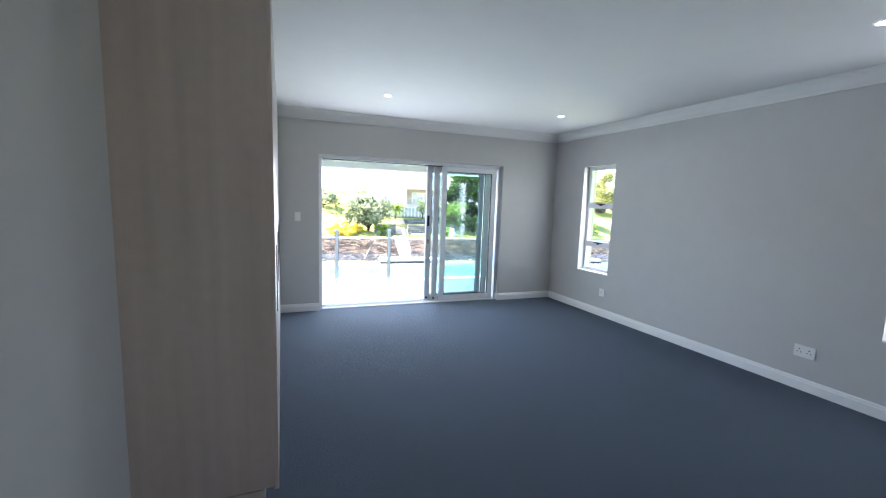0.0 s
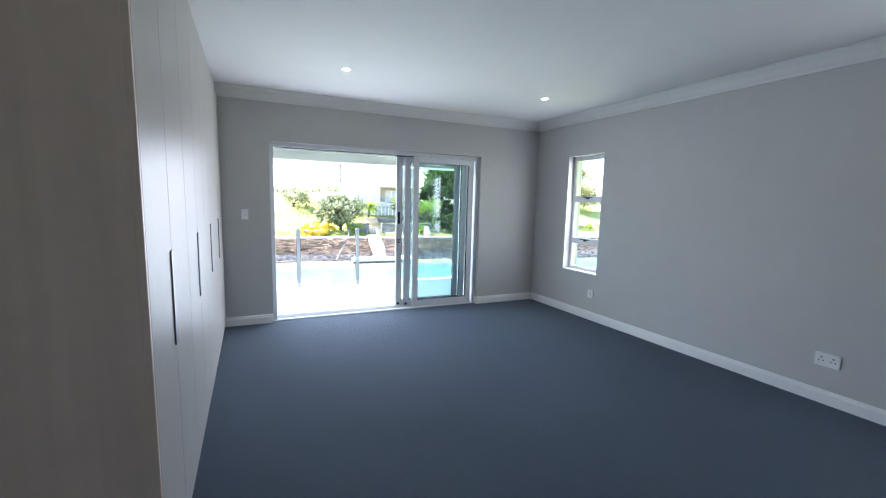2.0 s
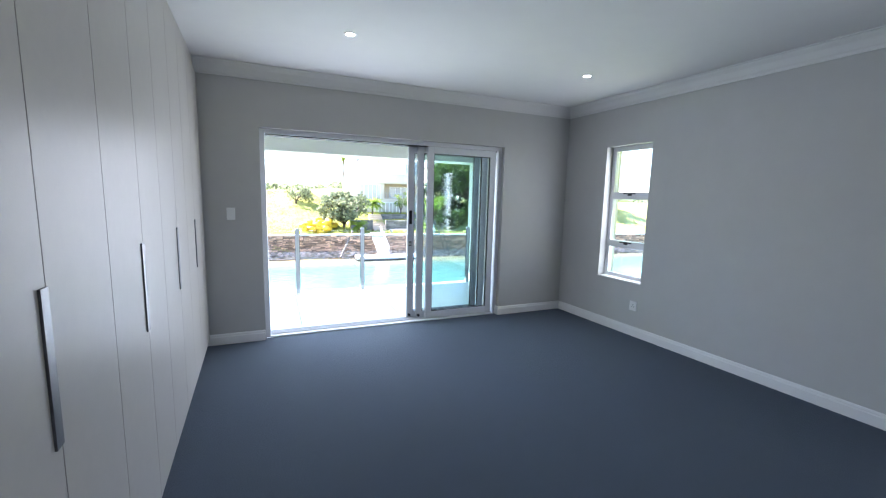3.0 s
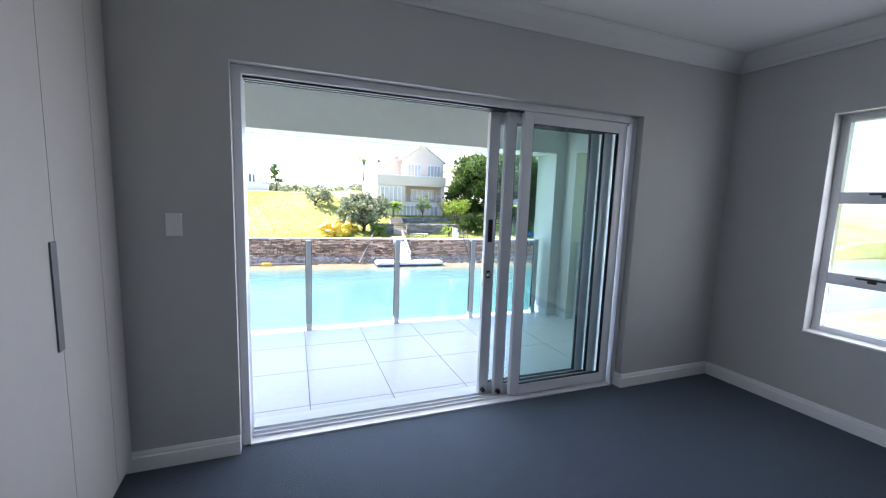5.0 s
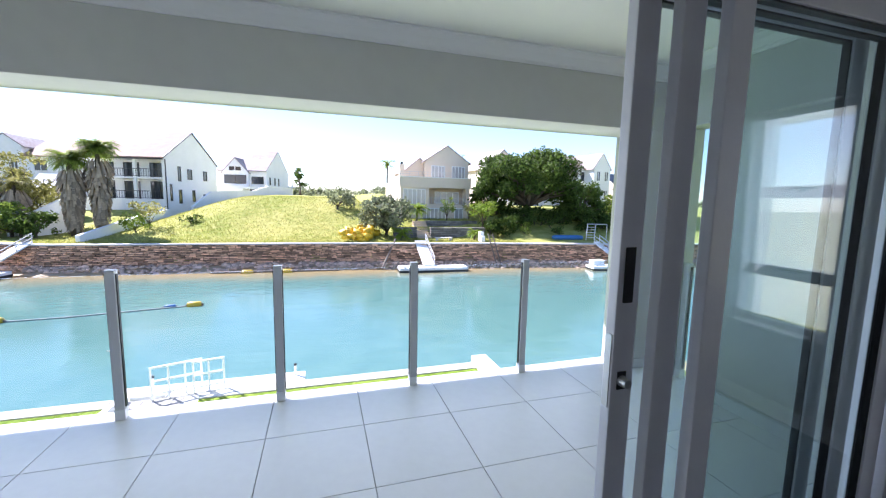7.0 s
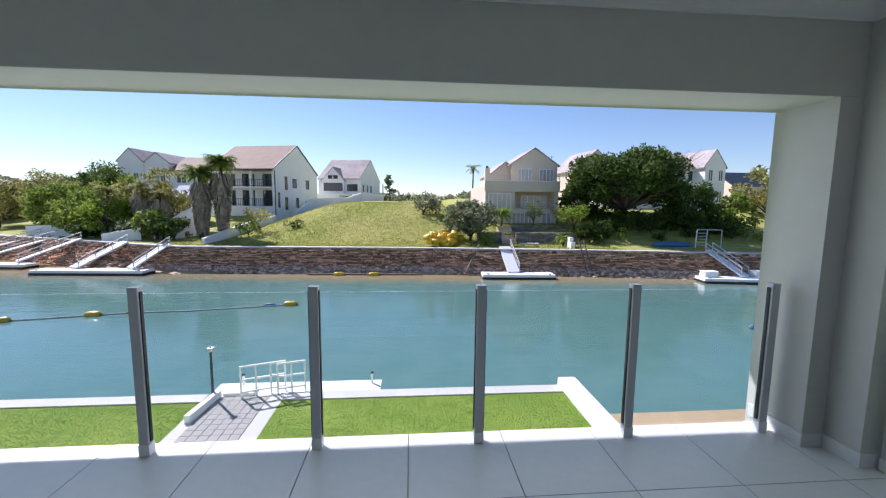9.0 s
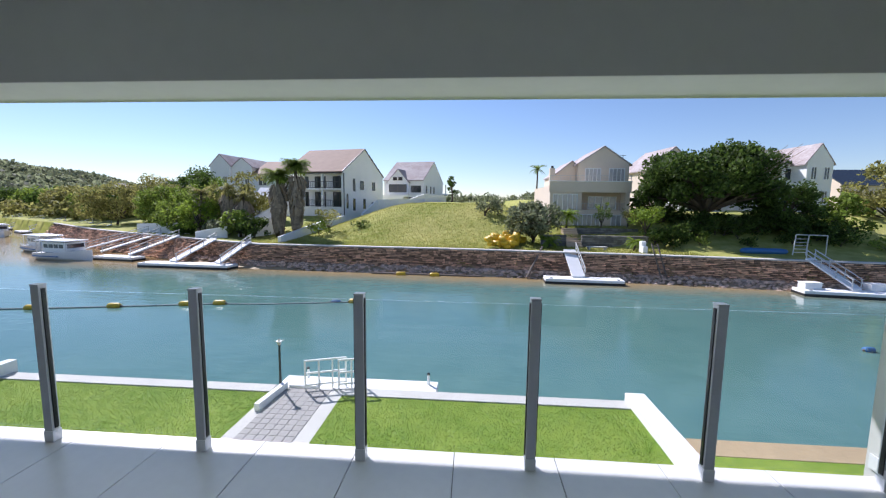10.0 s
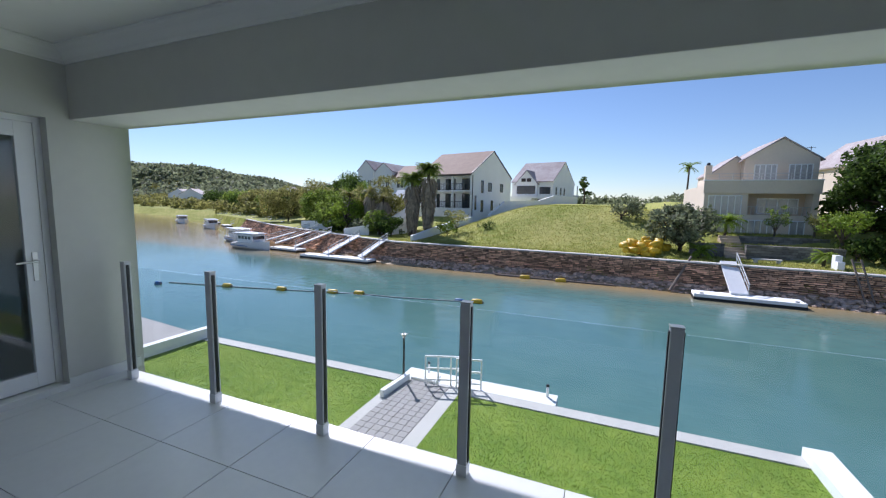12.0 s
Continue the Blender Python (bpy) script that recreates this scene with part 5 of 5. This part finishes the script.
plain_house("hill_house", 33.0, 54.0, 1.6, 5, 6.8, 7.5, 5.0, 6.9, M_WHITE, M_ROOF_PALE, "white house with pale tiled roof above the trees", "x", (1, 2))
plain_house("hill_house_end", 38.4, 52.6, 1.6, 5, 2.9, 6.0, 5.0, 6.9, M_WHITE, M_ROOF_PALE, "tall narrow gabled end of a pale house", "y", (1, 2))
plain_house("grey_gable_house", 23.4, 57.0, 1.4, 6, 6.6, 7.0, 4.7, 7.4, M_BEIGE, M_ROOF_PALE, "grey gabled house partly behind the large tree", "y", (1, 2))
plain_house("bank_house", 24.2, 50.5, 0.6, 0, 5.0, 5.0, 2.4, 3.8, M_WHITE, M_ROOF_PALE, "low pale house glimpsed through branches", "x")
plain_house("solar_house", 45.0, 56.0, 1.2, 0, 6.0, 6.0, 3.2, 5.0, M_BEIGE, M_PANE_FAR, "low house with dark solar roof", "x")
for x, y, s in ((-92, 108, 9), (-104, 112, 8), (-76, 96, 8), (-175, 125, 10), (-190, 130, 9)):
    plain_house("distant_house", x, y, gz(x, y), 25, s, 7, 4.5, 7.0, M_WHITE, M_ROOF_PALE, "distant pale house by the canal", "y", (1,))


# ---- walls, steps and things on the far bank ----
def ramp_wall(name, pts, h0, h1, label, material=None):
    bm = B()
    for (x0, y0, a), (x1, y1, b) in zip(pts, pts[1:]):
        d = Vector((y1 - y0, x0 - x1, 0)).normalized() * 0.13
        vs = []
        for x, y, t in ((x0, y0, a), (x1, y1, b)):
            for s in (-1, 1):
                vs.append([bm.verts.new((x + d.x * s, y + d.y * s, t - h)) for h in (2.2, 0.0)])
        q = vs
        for f in ((q[0][0], q[2][0], q[2][1], q[0][1]), (q[1][0], q[3][0], q[3][1], q[1][1]), (q[0][1], q[2][1], q[3][1], q[1][1]), (q[0][0], q[1][0], q[1][1], q[0][1]), (q[2][0], q[3][0], q[3][1], q[2][1])):
            bm.faces.new(f)
    bmesh.ops.recalc_face_normals(bm, faces=bm.faces)
    structure(name, bm, material or M_WHITE, label, "wall")


ramp_wall("garden_wall_sloped", [(-15.0, 39.2, -1.5), (-14.94, 44.0, -1.0), (-14.64, 49.0, -0.43), (-14.25, 55.0, -0.03)], 0, 0, "low white wall stepping up the bank")
ramp_wall("garden_wall_upper", [(-12.57, 57.0, 0.24), (-11.3, 60.0, 2.04), (-8.95, 63.0, 2.27), (-7.55, 66.0, 2.34), (-5.99, 70.0, 3.16), (-2.74, 73.0, 3.0)], 0, 0, "white garden wall up to the second house")
ramp_wall("garden_stair_wall", [(-21.8, 44.2, -1.0), (-20.2, 47.4, 0.8), (-19.4, 49.5, 1.7)], 0, 0, "white stair wall in the next garden")
ramp_wall("garden_stair_wall_low", [(-20.6, 43.8, -1.1), (-18.6, 47.2, 0.5)], 0, 0, "white stair wall in the next garden")
ramp_wall("garden_wall_low", [(-24.8, 42.0, -1.4), (-22.4, 43.3, -0.9)], 0, 0, "short white garden wall")
ramp_wall("garden_wall_low_far", [(-36.5, 48.5, -1.1), (-31.0, 47.5, -0.9), (-29.0, 46.8, -1.2)], 0, 0, "low white garden wall")


def terrace(name, x0, x1, y, z0, z1):
    """Stone terrace wall laid in courses."""
    w = structure(name, box(B(), x0, x1, y, y + 0.4, z0 - 0.4, z1 - 0.06), M_MORTAR, "grey stone terrace wall in the garden", "wall")
    vs, fs = [], []
    c = 0
    z = z0 - 0.1
    while z < z1 - 0.05:
        h = 0.19
        x = x0 - 0.03
        while x < x1:
            ln = rand.uniform(0.25, 0.6)
            e = min(x + ln - 0.02, x1 + 0.03)
            i = len(vs)
            o = rand.uniform(0.03, 0.08)
            for xx in (x, e):
                for yy in (y - o, y + 0.42):
                    for zz in (z, z + h - 0.02):
                        vs.append((xx, yy, zz))
            fs += [(i, i + 4, i + 5, i + 1), (i + 1, i + 5, i + 7, i + 3), (i, i + 1, i + 3, i + 2), (i + 4, i + 6, i + 7, i + 5)]
            x += ln
        z += h
    heap("stones", vs, fs, M_WALLSTONE, w, kind="stuff")


terrace("terrace_wall", 11.45, 16.9, 40.6, -2.05, -1.05)
terrace("terrace_wall_upper", 11.45, 16.9, 42.8, -1.15, -0.6)
terrace("terrace_wall_end", 8.0, 10.1, 40.8, -2.05, -1.05)
stairs = thing("garden_steps", (10.12, 40.3, -2.05), "brick garden steps between the terrace walls", "steps")
for i in range(8):
    part("step", box(B(), 0.0, 1.3, 0.32 * i, 0.32 * i + 0.36, -0.2, 0.19 * (i + 1), 0.01), M_TAN, stairs)
pillar = thing("gate_pillar", (15.1, 36.8, -2.05), "white plastered gate pillar on the canal edge", "pillar")
part("shaft", box(B(), -0.17, 0.17, -0.17, 0.17, -0.1, 0.55, 0.02), M_WHITE, pillar)
part("shaft_step", box(B(), -0.17, 0.17, 0.17, 0.6, -0.1, 0.9, 0.02), M_WHITE, pillar)
bench = thing("stone_bench", (12.0, 38.3, -2.05), "low pale garden bench on the grass", "bench")
part("seat", box(B(), -0.8, 0.8, -0.2, 0.2, 0.24, 0.31, 0.01), M_CONC, bench)
part("leg", box(B(), -0.7, -0.55, -0.18, 0.18, 0.0, 0.24), M_CONC, bench)
part("leg", box(B(), 0.55, 0.7, -0.18, 0.18, 0.0, 0.24), M_CONC, bench)


def dock(x0, x1, y0, label="white floating dock with dark fender strip", turn=0.0, deep=1.3):
    d = thing("floating_dock", (x0, y0, W), label, "dock", "floating docks", turn=turn)
    ln = x1 - x0
    part("deck", box(B(), 0, ln, 0, deep, 0.10, 0.34, 0.03), M_WHITE, d)
    part("fender", box(B(), -0.02, ln + 0.02, -0.03, deep + 0.03, -0.02, 0.15, 0.02), M_BLACK, d, "dark rubber fender")
    for x in (0.4, ln - 0.4):
        part("cleat", box(B(), x - 0.1, x + 0.1, 0.15, 0.21, 0.34, 0.42, 0.01), M_GALV, d)


def gangway(x, y0, x1, y1, z0, z1, width=0.9, both=False):
    """A sloping walkway with handrails from the bank down to a dock."""
    a, b = Vector((x1, y1, z1)), Vector((x, y0, z0))
    d = (b - a)
    g = thing("gangway", tuple(a), "white sloping gangway with a handrail down to the dock", "gangway", "gangways")
    side = Vector((d.y, -d.x, 0)).normalized() * (width / 2)
    bm = B()
    q = [bm.verts.new(v) for v in (-side, side, d + side, d - side)]
    q2 = [bm.verts.new(v + Vector((0, 0, 0.12))) for v in (-side, side, d + side, d - side)]
    bm.faces.new(q[::-1])
    bm.faces.new(q2)
    for i in range(4):
        bm.faces.new((q[i], q[(i + 1) % 4], q2[(i + 1) % 4], q2[i]))
    part("deck", bm, M_WHITE, g)
    for s in ((1, -1) if both else (-1,)):
        o = side * s
        part("handrail", rod(B(), o + Vector((0, 0, 0.68)), o + d + Vector((0, 0, 0.68)), 0.035, seg=8), M_GALV, g)
        part("midrail", rod(B(), o + Vector((0, 0, 0.40)), o + d + Vector((0, 0, 0.40)), 0.025, seg=8), M_GALV, g)
        for k in (0.02, 0.34, 0.66, 0.98):
            part("post", rod(B(), o + d * k + Vector((0, 0, 0.1)), o + d * k + Vector((0, 0, 0.68)), 0.03, seg=8), M_GALV, g)


dock(7.1, 12.4, 33.3, turn=-3)
gangway(9.5, 33.9, 9.4, 36.5, W + 0.36, -1.95, both=False)
dock(22.6, 28.2, 31.4, "white floating dock below a gangway", turn=-9)
for x in (23.0, 26.9):
    crate = thing("deck_box", (x, 31.9, W + 0.34), "low white storage box on the floating dock", "box", "dock boxes")
    part("body", box(B(), 0.0, 1.0, 0.0, 0.6, -0.02, 0.36, 0.02), M_WHITE, crate)
    part("lid", box(B(), -0.03, 1.03, -0.03, 0.63, 0.36, 0.42, 0.015), M_WHITE, crate)
gangway(25.9, 31.7, 25.0, 34.3, W + 0.36, -1.95, 0.8, True)
dock(-25.4, -17.4, 35.8, "long white floating dock with two gangways", turn=-3)
gangway(-23.0, 36.6, -21.6, 40.0, W + 0.36, -1.95)
gangway(-18.8, 36.2, -17.4, 38.5, W + 0.36, -1.95)
dock(-32.6, -28.2, 39.0, "white floating dock beside moored boats", turn=-8)
gangway(-29.8, 39.8, -27.2, 42.9, W + 0.36, -1.95)
gangway(-34.2, 41.4, -31.0, 45.2, W + 0.36, -1.95)
gangway(-38.0, 43.6, -34.0, 47.2, W + 0.36, -1.95)
for x, y in ((-55, 55), (-63, 60), (-73, 65), (-84, 71), (-97, 78)):
    dock(x, x + 4, y, "distant white floating dock", turn=-28)
    gangway(x + 2.5, y + 0.2, x + 5.5, y + 3.6, W + 0.36, -1.95)


def boat(x, y, turn, ln, label):
    """A cabin cruiser: tapered hull, cabin with windows, roof and rail."""
    b = thing("cabin_boat", (x, y, W), label, "boat", "moored boats", turn=turn)
    bm = B()
    rings = []
    for k in range(9):
        t = k / 8
        half = 1.15 * (1 - max(0, t - 0.45) ** 2 * 3.1) if t < 1 else 0.03
        half = max(half, 0.04)
        zt = 0.62 + 0.35 * t * t
        rings.append([bm.verts.new((t * ln, s * half * m, z)) for s, m, z in ((-1, 1.0, zt), (-1, 0.9, 0.15), (-1, 0.4, -0.3), (1, 0.4, -0.3), (1, 0.9, 0.15), (1, 1.0, zt))])
    for p, q in zip(rings, rings[1:]):
        for i in range(6):
            bm.faces.new((p[i], p[(i + 1) % 6], q[(i + 1) % 6], q[i]))
    bm.faces.new(rings[0][::-1])
    bm.faces.new(rings[-1])
    bmesh.ops.recalc_face_normals(bm, faces=bm.faces)
    part("hull", bm, M_BOAT, b)
    part("rub_rail", box(B(), 0.0, ln * 0.55, -1.18, 1.18, 0.30, 0.38, 0.01), M_BLUE, b, "blue waterline strip")
    c = part("cabin", box(B(), ln * 0.16, ln * 0.66, -0.85, 0.85, 0.65, 1.60, 0.08), M_BOAT, b)
    for i in range(4):
        x0 = ln * (0.2 + 0.11 * i)
        part("cabin_window", box(B(), x0, x0 + ln * 0.085, -0.87, 0.87, 1.08, 1.42, 0.01), M_PANE_FAR, c)
    part("windscreen", box(B(), ln * 0.64, ln * 0.665, -0.7, 0.7, 1.08, 1.45, 0.01), M_PANE_FAR, c)
    part("roof", box(B(), ln * 0.02, ln * 0.70, -1.0, 1.0, 1.66, 1.76, 0.04), M_BOAT, b)
    for x0 in (0.05, 0.15):
        for s in (-0.9, 0.9):
            part("roof_post", rod(B(), (ln * x0, s, 0.6), (ln * x0, s, 1.66), 0.03, seg=8), M_GALV, b)


boat(-37.6, 39.4, -8, 5.4, "white cabin cruiser with dark windows, moored")
boat(-45.0, 44.6, -22, 6.0, "white canopied motor boat, moored")
boat(-70, 60, -28, 6.0, "distant white moored boat")
boat(-90, 68, -28, 6.0, "distant white moored boat")


def buoy_mesh(bm, p, axis, r, ln):
    """A barrel float with rounded ends."""
    a = Vector(axis).normalized()
    p = Vector(p)
    prof = [(-0.5, 0.35), (-0.46, 0.8), (-0.36, 1.0), (0.36, 1.0), (0.46, 0.8), (0.5, 0.35)]
    turn = a.to_track_quat("Z", "Y").to_matrix()
    seg = 10
    rings = [[bm.verts.new(p + turn @ Vector((r * k * math.cos(i * 2 * math.pi / seg), r * k * math.sin(i * 2 * math.pi / seg), t * ln))) for i in range(seg)] for t, k in prof]
    for q, w in zip(rings, rings[1:]):
        for i in range(seg):
            bm.faces.new((q[i], q[(i + 1) % seg], w[(i + 1) % seg], w[i]))
    bm.faces.new(rings[0][::-1])
    bm.faces.new(rings[-1])
    return bm


def buoy(x, y, r=0.17, ln=0.62, material=None, label="yellow barrel float on the boom line", axis=(1, 0.12, 0)):
    b = thing("float_buoy", (x, y, W), label, "buoy", "boom floats")
    part("drum", buoy_mesh(B(), (0, 0, 0.05), axis, r, ln), material or M_YELLOW, b, smooth=True)
    part("collar", buoy_mesh(B(), (0, 0, 0.05), axis, r * 0.45, ln * 1.25), M_TIMBER, b)


LINE = [(-24.0, 22.4), (-19.7, 23.2), (-16.1, 24.0), (-12.9, 24.8), (-11.3, 25.2), (-9.0, 25.4), (-4.4, 26.4)]
for x, y in LINE[1:5] + LINE[-1:]:
    buoy(x, y)
buoy(-5.4, 26.3, 0.1, 0.5, M_BLUE, "small blue float on the boom line")
buoy(17.1, 21.4, 0.13, 0.4, M_BLUE, "small blue float on the water")
buoy(-24.1, 21.8, 0.15, 0.4, M_BLUE, "small blue float on the water")
rope = thing("boom_rope", (0, 0, W), "pale floating boom rope across the canal", "rope")
for (x0, y0), (x1, y1) in zip(LINE, LINE[1:]):
    part("length", rod(B(), (x0, y0, 0.03), (x1, y1, 0.03), 0.035, seg=6), M_ROPE, rope)
for x, y in ((-3.45, 35.2), (-0.85, 35.1)):
    buoy(x, y, 0.2, 0.75, None, "yellow barrel float against a timber boom")
tb = thing("timber_boom", (-5.8, 35.45, W + 0.05), "dark floating timber boom along the bank", "boom", turn=-2)
part("log", rod(B(), (0, 0, 0), (8.6, 0, 0), 0.09, 0.07, 8), M_TIMBER, tb)
pipe = thing("leaning_pole", (7.1, 36.0, W + 0.1), "old brown pole leaning on the wall", "pole")
part("shaft", rod(B(), (-1.1, -1.2, 0.0), (0.3, 0.8, 2.1), 0.09, 0.07, 8), M_TIMBER, pipe)
lad = thing("timber_ladder", (15.4, 35.1, W + 0.1), "grey timber ladder leaning on the canal wall", "ladder")
for s in (-0.2, 0.2):
    part("rail", rod(B(), (s + 0.3, -0.6, 0), (s - 0.1, 0.55, 2.6), 0.05, seg=8), M_TIMBER, lad)
for k in range(8):
    t = (k + 0.5) / 8
    c = Vector((0.3 - 0.4 * t, -0.6 + 1.15 * t, 2.6 * t))
    part("rung", rod(B(), c - Vector((0.2, 0, 0)), c + Vector((0.2, 0, 0)), 0.025, seg=6), M_TIMBER, lad)
for i in range(62):
    u, v = rand.random(), rand.random()
    x = 2.7 + 2.5 * u + 1.5 * v
    y = 37.7 + 3.4 * v
    lay = 0 if i < 30 else 1 if i < 50 else 2
    b = thing("stored_buoy", (x, y, gz(x, y) + 0.16 + 0.30 * lay), "yellow barrel buoy piled on the grass", "buoy", "pile of yellow buoys")
    part("drum", buoy_mesh(B(), (0, 0, 0), (rand.uniform(-1, 1), rand.uniform(-1, 1), rand.uniform(-0.2, 0.2)), 0.22, 0.62), M_YELLOW, b, smooth=True)
    part("collar", rod(B(), (0, 0, -0.02), (0, 0, 0.02), 0.1, seg=8), M_BLACK, b)
swing = thing("climbing_frame", (25.4, 36.3, -1.9), "pale metal frame with steps on the bank", "frame")
for x in (0.0, 0.9):
    part("post", rod(B(), (x, 0, 0), (x + 0.25, 0.2, 1.5), 0.04, seg=8), M_GALV, swing)
part("crossbar", rod(B(), (0.25, 0.2, 1.5), (2.6, 0.4, 1.45), 0.04, seg=8), M_GALV, swing)
part("post", rod(B(), (2.6, 0.4, 0), (2.6, 0.4, 1.45), 0.04, seg=8), M_GALV, swing)
for k in range(5):
    part("tread", box(B(), 0.1 + 0.1 * k, 0.9 + 0.1 * k, -0.1 + 0.1 * k, 0.1 + 0.1 * k, 0.2 + 0.24 * k, 0.24 + 0.24 * k), M_GALV, swing)
kayak = thing("kayak", (24.0, 37.2, gz(24.0, 37.2) + 0.12), "blue kayak lying on the bank", "kayak")
part("hull", buoy_mesh(B(), (0, 0, 0.05), (1, -0.1, 0), 0.24, 3.2), M_BLUE, kayak, smooth=True)
pot = thing("stone_planter", (-17.6, 38.6, -2.0), "dark stone planter on the canal edge", "planter")
part("bowl", rod(B(), (0, 0, 0), (0, 0, 0.35), 0.18, 0.28, 12), M_WALLSTONE, pot)
part("shrub", rod(B(), (0, 0, 0.35), (0, 0, 0.5), 0.2, 0.1, 8), M_LEAF_DARK, pot)


def balcony_tiles():
    """Large porcelain tiles with grey joints, cut at the edges."""
    host = scene.objects["floor_slab_balcony"]
    s, j = 0.63, 0.005
    cache = {}
    x = 1.22 - s * 6
    while x < BX1:
        y = 7.43 + s * 1 - s * 5
        while y < BY1:
            x0, x1 = max(x + j / 2, BX0 + 0.002), min(x + s - j / 2, BX1 - 0.002)
            y0, y1 = max(y + j / 2, OUT_Y + 0.022), min(y + s - j / 2, BY1 + 0.01)
            if x1 - x0 > 0.03 and y1 - y0 > 0.03:
                key = (round(x1 - x0, 3), round(y1 - y0, 3))
                if key not in cache:
                    bm = box(B(), 0, key[0], 0, key[1], 0, 0.012, 0.0012)
                    me = bpy.data.meshes.new("tile")
                    bm.to_mesh(me)
                    bm.free()
                    me.materials.append(M_TILE)
                    cache[key] = me
                t = new("tile", cache[key])
                t.parent = host
                t.location = (x0, y0, BF - 0.012)
            y += s
        x += s


balcony_tiles()


def path_pavers():
    """Grey pavers set in the concrete path."""
    me = bpy.data.meshes.new("paver")
    bm = box(B(), 0, 0.19, 0, 0.19, 0, 0.02, 0.006)
    bm.to_mesh(me)
    bm.free()
    me.materials.append(M_PAVER)
    for i in range(6):
        for j in range(14):
            p = new("paver", me)
            p.parent = path
            p.location = (-2.68 + i * 0.2, 12.05 + j * 0.2, G + 0.018)


path_pavers()
